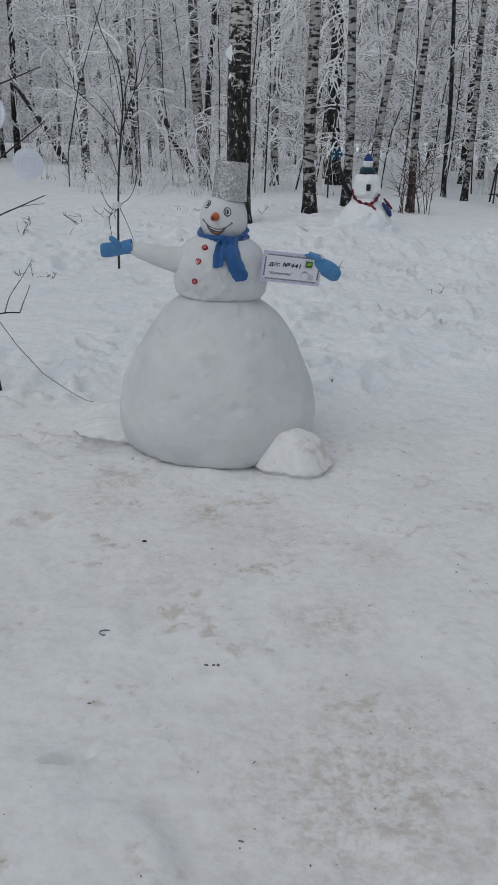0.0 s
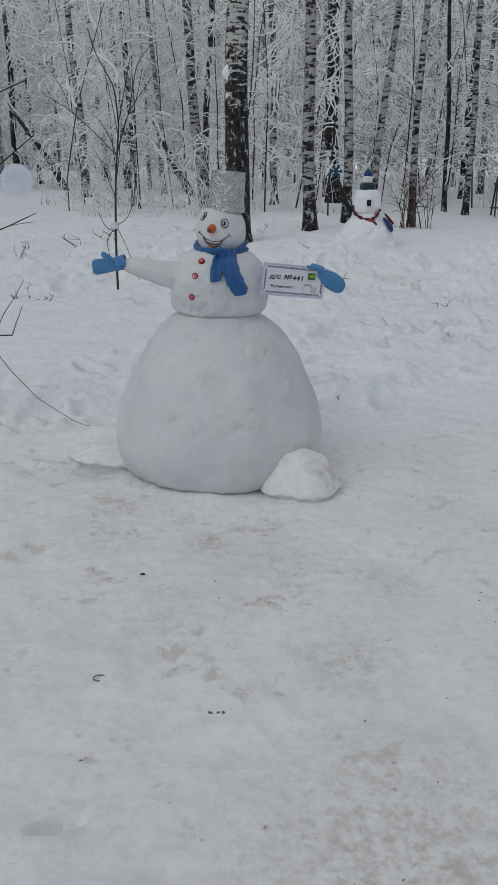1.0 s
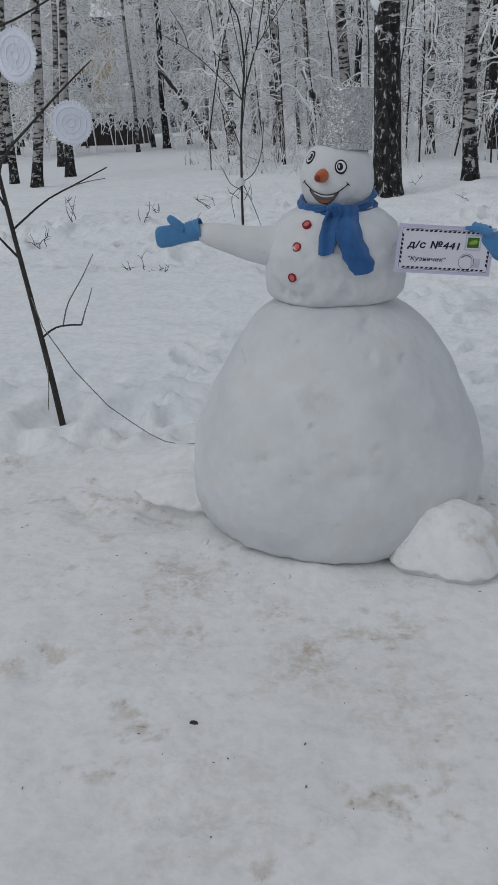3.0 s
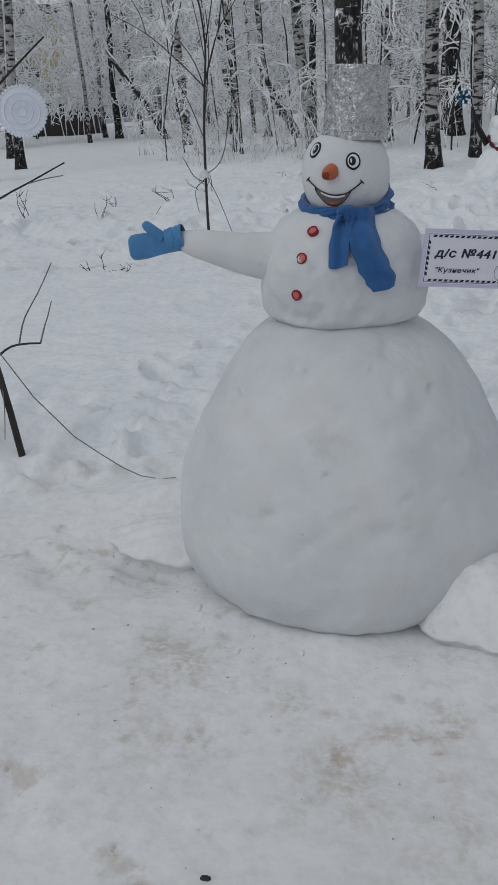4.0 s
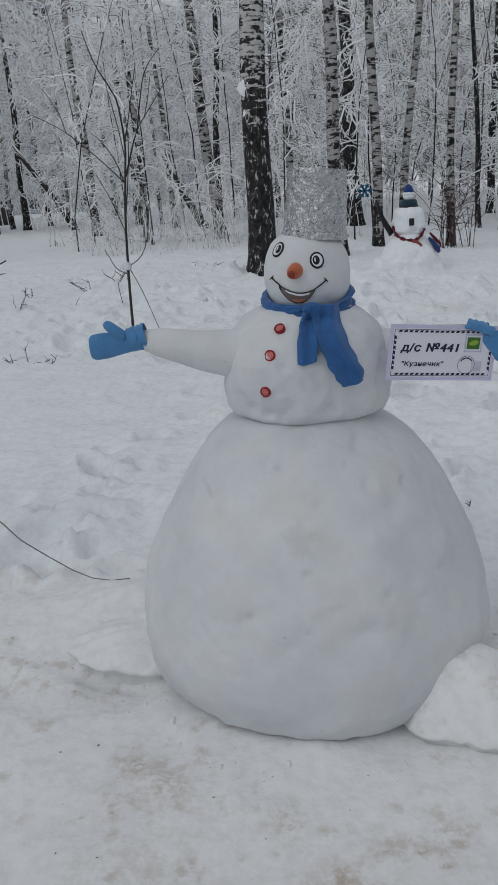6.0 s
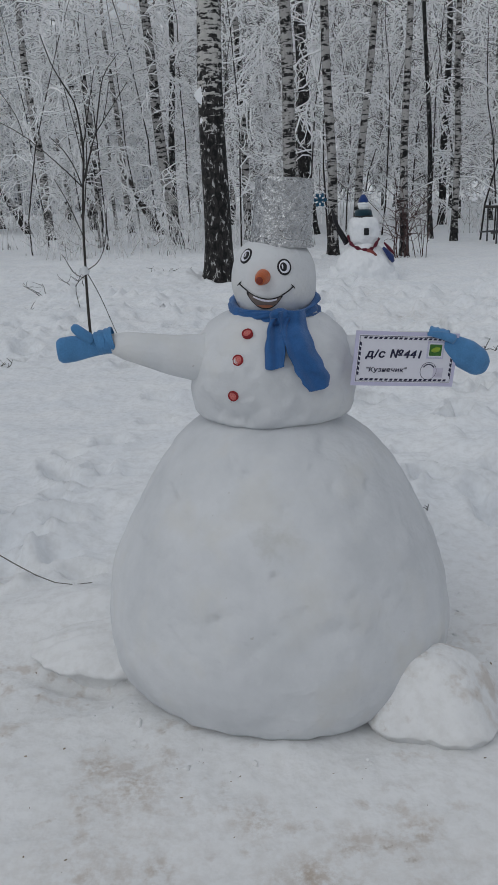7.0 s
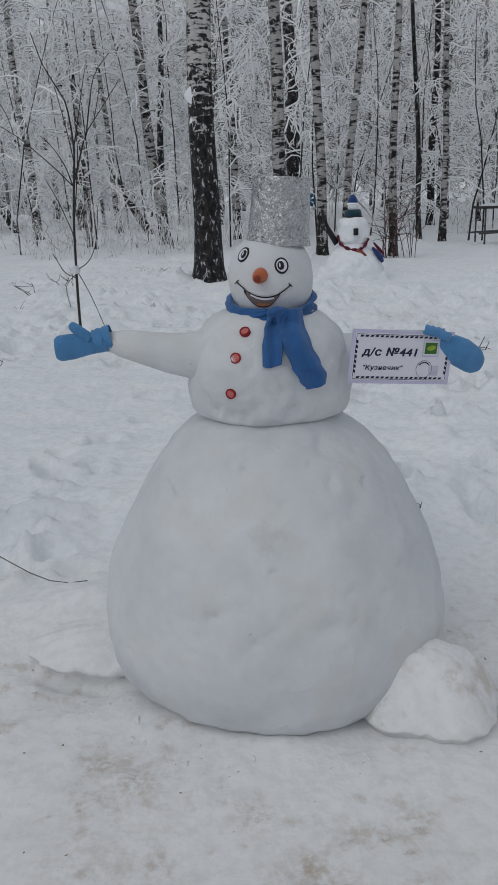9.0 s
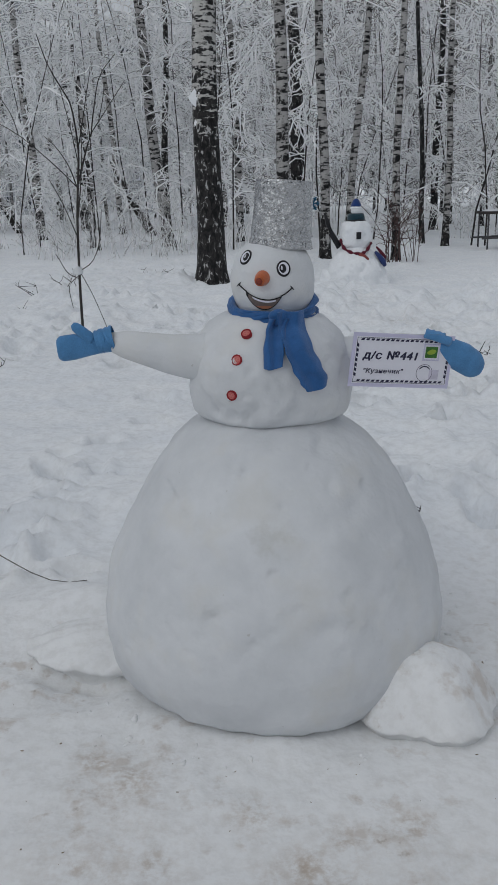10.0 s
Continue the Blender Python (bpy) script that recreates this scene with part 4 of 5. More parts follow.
for bx, bz, rr in ((-0.087, 1.056, 0.0140), (-0.116, 0.991, 0.0145), (-0.133, 0.895, 0.0140)):
    f = facing((bx, bz), chest_y)
    f.translation.y -= 0.006
    btn = part("button", moved(disc(rr, -0.01, 0.0035, 28), f), M_RED, snowman, "round red crocheted button")
    part("button_rim", moved(ring(rr * 1.05, rr * 0.24, -0.006, 0.0058), f), M_DEEP_RED, btn, "dark red rim")
    part("button_weave", moved(join(*[moved(ring(rr * 0.34, rr * 0.14, 0.002, 0.0052, 14), pose(rr * 0.36 * math.cos(a), rr * 0.36 * math.sin(a), 0)) for a in (0.4, 2.5, 4.6)]), f), M_PINK, btn)

# ---- foil bucket ----
bucket = thing("foil_bucket", "upturned bucket wrapped in crumpled silver foil, worn as a hat", "bucket", "", (-0.133, 4.44, 1.262))


def crumpled(rows, around=64, amount=0.0010, seed=0):
    """A turned shell pushed in and out into small flat facets."""
    r_ = random.Random(seed)
    V, F = [], []
    for z, r in rows:
        for k in range(around):
            t = 2 * math.pi * (k + r_.uniform(-0.35, 0.35)) / around
            w = r_.gauss(0, 0.55) * amount + 0.0016 * noise.noise(Vector((math.cos(t) * 4, math.sin(t) * 4, z * 40 + seed))) * min(1, r / 0.04)
            V.append(Vector((r * math.cos(t), r * math.sin(t), z + r_.gauss(0, 0.25) * amount)) + Vector((math.cos(t), math.sin(t), 0.2)) * w * min(1, r / 0.02))
    for i in range(len(rows) - 1):
        for k in range(around):
            k2 = (k + 1) % around
            a, b, c, d = i * around + k, i * around + k2, (i + 1) * around + k2, (i + 1) * around + k
            F += [(a, b, c), (a, c, d)] if r_.random() < 0.5 else [(a, b, d), (b, c, d)]
    F.append(tuple(range((len(rows) - 1) * around, len(rows) * around)))
    return V, F


wall_rows = [(0.0, 0.078), (0.0, 0.0845)] + [(0.004 + 0.186 * i / 30, 0.0845 - 0.0065 * i / 30) for i in range(31)] + [(0.1935, 0.076)]
part("bucket_side", crumpled(wall_rows), M_FOIL, bucket, smooth=False)
part("bucket_bottom", crumpled([(0.188, 0.0785), (0.194, 0.0775), (0.1945, 0.072), (0.1905, 0.069), (0.190, 0.045), (0.191, 0.02), (0.1905, 0.002)], 64, 0.0012, 4), M_FOIL, bucket, smooth=False)
part("foil_fold", crumpled([(0.0, 0.0845), (0.0, 0.0880), (0.010, 0.0880), (0.020, 0.0862), (0.024, 0.0838)], 64, 0.0012, 9), M_FOIL, bucket, smooth=False)
bucket.matrix_basis = pose(-0.130, 4.44, 1.277, 0, 4.5, 0) @ Matrix.Diagonal((1.03, 1.03, 0.94, 1))

# ---- blue scarf ----
scarf = thing("scarf", "royal blue fleece scarf knotted round the snowman's neck", "scarf", "", (SX, SY, 0))


def scarf_wrap(zmid, tilt, phase, tall, out):
    """One turn of cloth round the neck with folds along it."""
    V, F = [], []
    n, m = 140, 18
    for i in range(n):
        t = 2 * math.pi * i / n
        c, s_ = math.cos(t), math.sin(t)
        zc = zmid + tilt * math.sin(t + phase) + 0.005 * math.sin(3 * t + phase)
        hgt = tall * (1 + 0.3 * math.sin(2 * t + phase * 2))
        for k in range(m):
            a = 2 * math.pi * k / m
            fold = 0.006 * math.sin(4.0 * a + 3.0 * math.sin(t * 2 + phase)) * max(0.0, math.cos(a)) + 0.004 * noise.noise(Vector((c * 5, s_ * 5, a + phase)))
            R = out + 0.013 * math.cos(a) + fold + 0.006 * max(0, math.sin(a))
            V.append((R * c + hx, R * 1.03 * s_ + hy, zc + hgt * math.sin(a)))
    for i in range(n):
        for k in range(m):
            i2, k2 = (i + 1) % n, (k + 1) % m
            F.append((i * m + k, i2 * m + k, i2 * m + k2, i * m + k2))
    return V, F


def tail(line, lift, folds, seed):
    """A hanging end of cloth: rows of (x of its left edge, x of its right edge, z), draped on the chest."""
    V, F = [], []
    rows, cols = 44, 22
    for i in range(rows + 1):
        u = i / rows * (len(line) - 1)
        k = min(int(u), len(line) - 2)
        t = u - k
        l, r_, z = [line[k][j] + (line[k + 1][j] - line[k][j]) * (t * t * (3 - 2 * t) if j < 2 else t) for j in range(3)]
        for j in range(cols + 1):
            v = j / cols
            x = l + (r_ - l) * v
            sag = (-0.005 * math.sin(math.pi * v) + 0.007 * (v - 0.5)) * (i / rows) ** 2
            y = min(chest_y(x, min(z, 1.08)), -0.105)
            w = folds * math.sin(v * 8.0 + seed + 0.8 * math.sin(i * 0.12)) * (1.1 - 0.6 * i / rows) + 0.003 * noise.noise(Vector((x * 30, z * 14, seed)))
            V.append((x, y - lift - w - 0.004 * math.sin(math.pi * v), z + sag))
    n = cols + 1
    for i in range(rows):
        for j in range(cols):
            F.append((i * n + j, (i + 1) * n + j, (i + 1) * n + j + 1, i * n + j + 1))
    m = len(V)
    V += [Vector(v) + Vector((0, 0.006, 0)) for v in V]
    F += [tuple(m + q for q in reversed(f)) for f in F]
    rim = [j for j in range(n)] + [i * n + cols for i in range(1, rows + 1)] + [rows * n + j for j in range(cols - 1, -1, -1)] + [i * n for i in range(rows - 1, 0, -1)]
    for k in range(len(rim)):
        a, b = rim[k], rim[(k + 1) % len(rim)]
        F.append((a, b, m + b, m + a))
    return V, F


for args in ((1.117, 0.027, 0.25, 0.018, 0.113), (1.098, 0.018, -0.5, 0.018, 0.116), (1.084, 0.012, 0.1, 0.015, 0.114)):
    part("neck_wrap", scarf_wrap(*args), M_BLUE, scarf)
part("scarf_end", tail([(-0.024, 0.030, 1.095), (-0.036, 0.020, 1.06), (-0.045, 0.010, 1.02), (-0.046, 0.004, 0.974)], 0.012, 0.011, 0.4), M_BLUE, scarf)
part("scarf_end", tail([(-0.004, 0.074, 1.114), (0.0, 0.078, 1.07), (0.012, 0.092, 1.02), (0.030, 0.114, 0.97), (0.050, 0.131, 0.935), (0.068, 0.127, 0.910)], 0.024, 0.011, 2.0), M_BLUE, scarf)
part("knot", turned([(-0.024, 0.004), (-0.018, 0.019), (0.0, 0.027), (0.016, 0.023), (0.024, 0.006)], 20, 32, 0.006, 40, 2.0, (1.0, 0.62)), M_BLUE, scarf).location = (0.004, -0.152, 1.096)

# ---- mittens ----


def mitten(hand, radii, thumb, thumb_r, cuff, cuff_r, label):
    t = thing("mitten", label, "mitten", "pair of mittens", hand[0])
    o = Vector(hand[0])
    rel = lambda pts: [Vector(p) - o for p in pts]
    part("palm", tube(rel(hand), radii, 22, 0.55), M_BLUE_LIGHT, t)
    if thumb:
        part("thumb", tube(rel(thumb), thumb_r, 16, 0.75), M_BLUE_LIGHT, t)
    part("cuff", tube(rel(cuff), [q * (1 + 0.05 * math.sin(i * 2.3)) for i, q in enumerate(cuff_r)], 26, 0.95, False), M_BLUE_LIGHT, t)
    return t


def bent(pts, n=14):
    """A smooth run through a few points."""
    out = []
    for i in range(n + 1):
        u = i / n * (len(pts) - 1)
        k = min(int(u), len(pts) - 2)
        t = u - k
        p = [Vector(pts[max(0, min(len(pts) - 1, k + d))]) for d in (-1, 0, 1, 2)]
        out.append(0.5 * (2 * p[1] + (p[2] - p[0]) * t + (2 * p[0] - 5 * p[1] + 4 * p[2] - p[3]) * t * t + (3 * p[1] - p[0] - 3 * p[2] + p[3]) * t ** 3))
    return out


def along(vals, n=14):
    return [float(np.interp(i / n * (len(vals) - 1), range(len(vals)), vals)) for i in range(n + 1)]


mitten(bent([(-0.655, 4.40, 1.028), (-0.69, 4.40, 1.022), (-0.73, 4.40, 1.018), (-0.765, 4.40, 1.014), (-0.778, 4.40, 1.013)]), along([0.030, 0.031, 0.037, 0.037, 0.027]),
       bent([(-0.675, 4.395, 1.035), (-0.70, 4.395, 1.056), (-0.722, 4.395, 1.076), (-0.730, 4.395, 1.084)], 10), along([0.018, 0.017, 0.014, 0.006], 10),
       bent([(-0.665, 4.40, 1.029), (-0.648, 4.40, 1.033), (-0.637, 4.40, 1.032), (-0.628, 4.40, 1.036), (-0.615, 4.40, 1.039)], 16), along([0.033, 0.035, 0.0335, 0.037, 0.0385], 16),
       "light blue fleece mitten with raised thumb on the snow arm")
mitten(bent([(0.300, 4.327, 1.002), (0.335, 4.330, 0.986), (0.375, 4.335, 0.962), (0.418, 4.345, 0.934), (0.442, 4.35, 0.922)]), along([0.026, 0.034, 0.043, 0.040, 0.020]),
       bent([(0.335, 4.315, 1.010), (0.305, 4.303, 1.022), (0.280, 4.297, 1.028), (0.255, 4.292, 1.032)], 10), along([0.014, 0.012, 0.009, 0.005], 10),
       bent([(0.335, 4.37, 0.995), (0.31, 4.38, 0.998), (0.285, 4.39, 1.0)], 10), along([0.030, 0.034, 0.038], 10),
       "light blue fleece mitten gripping the envelope card")

sprig = thing("dry_twig", "thin dry twig poking out beside the mitten", "twig", "", (0.425, 4.37, 0.955))
part("stalk", tube([(0, 0, -0.02), (0.02, 0, 0.02), (0.03, -0.005, 0.045)], [0.0015, 0.0014, 0.0008], 5), M_TWIG, sprig)
part("side_stalk", tube([(0.015, 0, 0.01), (0.035, 0, 0.012), (0.05, 0, 0.005)], [0.0013, 0.001, 0.0007], 5), M_TWIG, sprig)

# ---- envelope card ----
tl, bl, tr = Vector((0.052, 4.258, 1.056)), Vector((0.046, 4.262, 0.914)), Vector((0.353, 4.322, 1.023))
cu = (tr - tl).normalized()
cn = cu.cross(tl - bl).normalized()
cv = cn.cross(cu)
CARD_W, CARD_H = 0.310, 0.152
cm = Matrix((cu, cv, cn)).transposed().to_4x4()
cm.translation = (tl + (tr - tl) / 2) - cv * CARD_H / 2
card = thing("envelope_sign", "white printed envelope card with dashed border and stamp", "sign")
card.matrix_basis = cm
part("card", box(-CARD_W / 2, CARD_W / 2, -CARD_H / 2, CARD_H / 2, -0.002, 0.0), M_LILAC, card, smooth=False)
part("paper_panel", box(-CARD_W / 2 + 0.010, CARD_W / 2 - 0.010, -CARD_H / 2 + 0.010, CARD_H / 2 - 0.010, 0.0, 0.0008), M_WHITE, card, smooth=False)
M_INK = plain("navy_ink", (0.025, 0.025, 0.06), 0.5)
bw_, bh_ = CARD_W / 2 - 0.021, CARD_H / 2 - 0.018
dash_me = mesh_of("border_dash", *(lambda g: g)(([(-0.006, -0.0028, 0.0008), (0.003, -0.0028, 0.0008), (0.006, 0.0028, 0.0008), (-0.003, 0.0028, 0.0008), (-0.006, -0.0028, 0.0016), (0.003, -0.0028, 0.0016), (0.006, 0.0028, 0.0016), (-0.003, 0.0028, 0.0016)],
                                                 [(4, 5, 6, 7), (0, 1, 5, 4), (1, 2, 6, 5), (2, 3, 7, 6), (3, 0, 4, 7)])), M_INK, False)
for k in range(18):
    for sgn in (-1, 1):
        d = new("border_dash", dash_me)
        d.parent, d.matrix_basis = card, pose(-bw_ + 2 * bw_ * (k + 0.5) / 18, sgn * bh_, 0)
for k in range(7):
    for sgn in (-1, 1):
        d = new("border_dash", dash_me)
        d.parent, d.matrix_basis = card, pose(sgn * (bw_ + 0.005), -bh_ + 0.010 + (2 * bh_ - 0.020) * (k + 0.5) / 7, 0, 0, 0, 90)


LX, LY = CARD_W / 2 - 0.012, CARD_H / 2 - 0.0125
for x0, x1, y0, y1 in ((-LX, LX, LY - 0.0012, LY), (-LX, LX, -LY, -LY + 0.0012), (-LX, -LX + 0.0012, -LY, LY), (LX - 0.0012, LX, -LY, LY)):
    part("border_line", box(x0, x1, y0, y1, 0.0008, 0.0013), M_INK, card, smooth=False)


def lettering(text, size, width, x, y, mat, parent, z=0.0012, shear=0.16, weight=0.0, name="lettering"):
    cu_ = bpy.data.curves.new(name, "FONT")
    cu_.body, cu_.size, cu_.shear, cu_.extrude = text, size, shear, 0.0003
    cu_.resolution_u, cu_.space_character = 3, 1.08
    tmp = new(name, cu_)
    me = bpy.data.meshes.new_from_object(tmp)
    bpy.data.objects.remove(tmp)
    me.materials.clear()
    me.materials.append(mat)
    xs = [v.co.x for v in me.vertices]
    k = width / (max(xs) - min(xs))
    me.transform(Matrix.Translation((-min(xs) * k, 0, 0)) @ Matrix.Diagonal((k, 1, 1, 1)))
    if weight:
        src = me.copy()
        bm = bmesh.new()
        for i, (dx, dy) in enumerate(((-1, 0), (1, 0), (0, 0.7), (0, -0.7), (0, 0))):
            piece = src.copy()
            piece.transform(Matrix.Translation((dx * weight, dy * weight, 0.00012 * i)))
            bm.from_mesh(piece)
            bpy.data.meshes.remove(piece)
        bm.to_mesh(me)
        bm.free()
    ob = new(name, me)
    ob.parent, ob.location = parent, (x, y, z)
    return ob


lettering("\u0434/\u0441 \u2116441", 0.031, 0.166, -0.121, 0.004, M_INK, card, weight=0.0011)
lettering("\"\u041a\u0443\u0437\u043d\u0435\u0447\u0438\u043a\"", 0.018, 0.120, -0.114, -0.036, M_INK, card, weight=0.0004)
stamp = part("stamp", box(0.063, 0.110, 0.006, 0.050, 0.0008, 0.0016), M_WHITE, card, "green postage stamp", smooth=False)
part("stamp_edge", join(*[moved(disc(0.0024, 0.0008, 0.0021, 10), pose(px, py, 0)) for px, py in
                          [(0.063 + 0.047 * i / 9, yy) for i in range(10) for yy in (0.006, 0.050)] + [(xx, 0.006 + 0.044 * i / 9) for i in range(1, 9) for xx in (0.063, 0.110)]]), M_LILAC, stamp)
part("stamp_picture", box(0.068, 0.105, 0.012, 0.044, 0.0016, 0.0024), M_GREEN, stamp, smooth=False)
part("stamp_leaf", moved(lump(0.014, 0.007, 0.002, 24, 8, 0.0008, 200, 1.0), pose(0.087, 0.029, 0.0026, 0, 0, 14)), M_YELLOW, stamp)
pm = part("postmark", moved(ring(0.025, 0.0009, 0.0008, 0.0016, 48), pose(0.073, -0.032, 0)), M_INK, card, "round postmark with wavy bars")
for k in range(9):
    a = math.radians(40 + 100 * k / 8)
    part("postmark_bar", moved(box(-0.0016, 0.0016, -0.0020, 0.0020, 0.0008, 0.0014), pose(0.073 + 0.019 * math.cos(a), -0.032 + 0.019 * math.sin(a), 0, 0, 0, math.degrees(a))), M_INK, pm, smooth=False)
part("postmark_wave", moved(box(0.0, 0.030, -0.014, 0.014, 0.0008, 0.0013), pose(0.088, -0.036, 0)), plain("grey_ink_wash", (0.52, 0.50, 0.60), 0.6), pm, smooth=False)

# ---- the other snow figure, further off ----
FX, FY = 2.12, 15.5
other = thing("snowman", "distant smaller snowman with dark hat and crimson garland", "snowman", "", (FX, FY, gz(FX, FY)))
part("lower_body", turned([(-0.1, 0.66), (0.02, 0.62), (0.12, 0.60), (0.24, 0.56), (0.36, 0.48), (0.47, 0.38), (0.57, 0.28), (0.62, 0.18)], 60, 110, 0.04, 6.5, 2.0), M_FRESH, other)
part("head", turned([(0.54, 0.10), (0.58, 0.22), (0.68, 0.285), (0.79, 0.30), (0.90, 0.285), (0.99, 0.23), (1.03, 0.06)], 40, 80, 0.035, 6, 5.0), M_FRESH, other)
other.scale = (0.82, 0.85, 0.97)
part("garland", tube(bent([(-0.30, -0.02, 0.72), (-0.27, -0.16, 0.60), (-0.14, -0.30, 0.52), (0.02, -0.35, 0.50), (0.14, -0.32, 0.54), (0.26, -0.2, 0.66)], 20), [0.026 + 0.012 * math.sin(i * 1.9) for i in range(21)], 8), M_CRIMSON, other, "crimson tinsel garland")
part("garland_end", tube([(0.0, -0.35, 0.50), (0.08, -0.37, 0.46), (0.16, -0.37, 0.40), (0.20, -0.36, 0.36)], [0.03, 0.045, 0.04, 0.02], 8), plain("orange_red_tinsel", (0.22, 0.05, 0.045), 0.6), other)
part("face_patch", box(-0.045, 0.045, -0.312, -0.28, 0.73, 0.84), M_BLACK, other, "square dark patch", smooth=False)
part("hat_brim", turned([(1.0, 0.12), (1.0, 0.175), (1.02, 0.18), (1.04, 0.14)], 10, 32, 0.012, 8), M_BLACK, other)
part("hat", turned([(1.0, 0.16), (1.06, 0.165), (1.12, 0.14), (1.13, 0.02)], 14, 28, 0.012, 9), M_TEAL, other, "dark teal knitted hat")
part("toy_head", turned([(1.10, 0.05), (1.14, 0.09), (1.19, 0.10), (1.24, 0.07), (1.26, 0.01)], 14, 24, 0.006, 9), M_FRESH, other, "small white toy head on the hat")
part("toy_cap", turned([(1.21, 0.09), (1.23, 0.10), (1.29, 0.085), (1.34, 0.045), (1.36, 0.005)], 14, 24, 0.008, 9), cloth("royal_blue_felt", (0.02, 0.05, 0.18)), other, "royal blue pointed felt cap")
part("cap_trim", turned([(1.205, 0.08), (1.20, 0.105), (1.22, 0.112), (1.235, 0.095)], 10, 24, 0.008, 12), M_FRESH, other)
part("sleeve", tube([(-0.33, -0.05, 0.60), (-0.47, -0.05, 0.80), (-0.56, -0.05, 0.98), (-0.62, -0.05, 1.15)], [0.055, 0.05, 0.045, 0.02], 8), M_BLACK, other, "dark raised branch arm")
part("sleeve", tube([(0.34, -0.2, 0.52), (0.42, -0.24, 0.44), (0.49, -0.26, 0.36), (0.53, -0.26, 0.29)], [0.025, 0.045, 0.055, 0.03], 8), M_NAVY, other, "navy and crimson striped mitten")
part("mitten_cuff", tube([(0.36, -0.2, 0.60), (0.45, -0.22, 0.51), (0.55, -0.24, 0.42)], [0.015, 0.03, 0.022], 8), M_CRIMSON, other)
part("mouth_bar", box(-0.12, 0.10, -0.418, -0.39, 0.288, 0.297), M_CONCRETE, other, "thin grey mouth line", smooth=False)
for hx_, hy_, rx_, rz_ in ((-0.1, -0.1, 0.75, 0.16), (-0.38, -0.05, 0.35, 0.3), (0.36, -0.2, 0.3, 0.22)):
    part("snow_mound", lump(rx_, 0.6 * rx_ + 0.08, rz_, 60, 18, 0.065, 5, 8 * rx_, (hx_, hy_, -0.02)), M_FRESH, other)

# ---- saplings, twigs and weeds ----


def spray(geos, pts, r0, r1, sides=6, n=8):
    geos.append(tube(bent(pts, n), list(np.linspace(r0, r1, n + 1)), sides))


sap = thing("sapling", "thin bare sapling with upright dark branches", "tree", "", (-1.53, 10.16, gz(-1.53, 10.16)))
g = []
spray(g, [(0.0, 0, -0.15), (0.0, 0, 0.35), (0.01, 0, 0.75), (0.03, 0, 1.2), (0.07, 0, 1.6), (0.09, 0, 1.84), (0.06, 0, 2.18), (0.0, 0, 2.32), (-0.12, 0, 2.54), (-0.2, 0, 2.8)], 0.0145, 0.004, 8, 20)
part("stem", g[0], M_TWIG, sap)
for pts, r in (([(0.07, 0, 1.55), (0.14, 0.05, 1.78), (0.20, 0.1, 1.96), (0.28, 0.1, 2.07), (0.53, 0.1, 2.40)], 0.009), ([(0.20, 0.1, 1.94), (0.25, 0.1, 2.2), (0.32, 0.1, 2.46), (0.47, 0.1, 2.64)], 0.007),
               ([(0.05, 0, 1.5), (0.0, -0.05, 1.68), (-0.09, -0.1, 1.84), (-0.19, -0.1, 1.94)], 0.006), ([(0.02, 0, 0.74), (0.14, 0, 0.82), (0.22, 0, 1.0), (0.26, 0, 1.3)], 0.005),
               ([(0.01, 0, 0.66), (-0.10, 0, 0.72), (-0.17, 0, 0.85), (-0.2, 0, 0.9)], 0.0045), ([(0.01, 0, 0.7), (-0.08, -0.1, 0.6), (-0.06, -0.1, 0.4)], 0.004), ([(0.02, 0, 0.72), (0.14, -0.1, 0.5), (0.28, -0.2, 0.15)], 0.004),
               ([(0.09, 0, 1.84), (0.15, 0, 2.08), (0.2, 0, 2.3), (0.25, 0, 2.5)], 0.006), ([(0.28, 0.1, 2.07), (0.33, 0.1, 2.25), (0.36, 0.1, 2.4)], 0.004),
               ([(0.05, 0, 1.5), (-0.14, 0, 1.70), (-0.45, 0.05, 1.97), (-0.75, 0.08, 2.14)], 0.006), ([(0.02, 0, 1.05), (-0.1, 0.04, 1.36), (-0.21, 0.05, 1.58)], 0.005),
               ([(0.03, 0, 1.18), (0.09, -0.05, 1.5), (0.13, -0.05, 1.85), (0.12, -0.05, 2.13)], 0.006), ([(0.08, 0, 1.7), (0.03, 0.05, 2.0), (-0.04, 0.05, 2.36)], 0.005), ([(-0.45, 0.05, 1.97), (-0.5, 0.05, 2.15), (-0.62, 0.05, 2.35)], 0.004)):
    g = []
    spray(g, pts, r, 0.003)
    part("branch", g[0], M_TWIG, sap)
part("snow_clump", lump(0.05, 0.05, 0.05, 16, 8, 0.02, 14, 2, (0.0, -0.01, 0.72)), M_SNOW, sap)

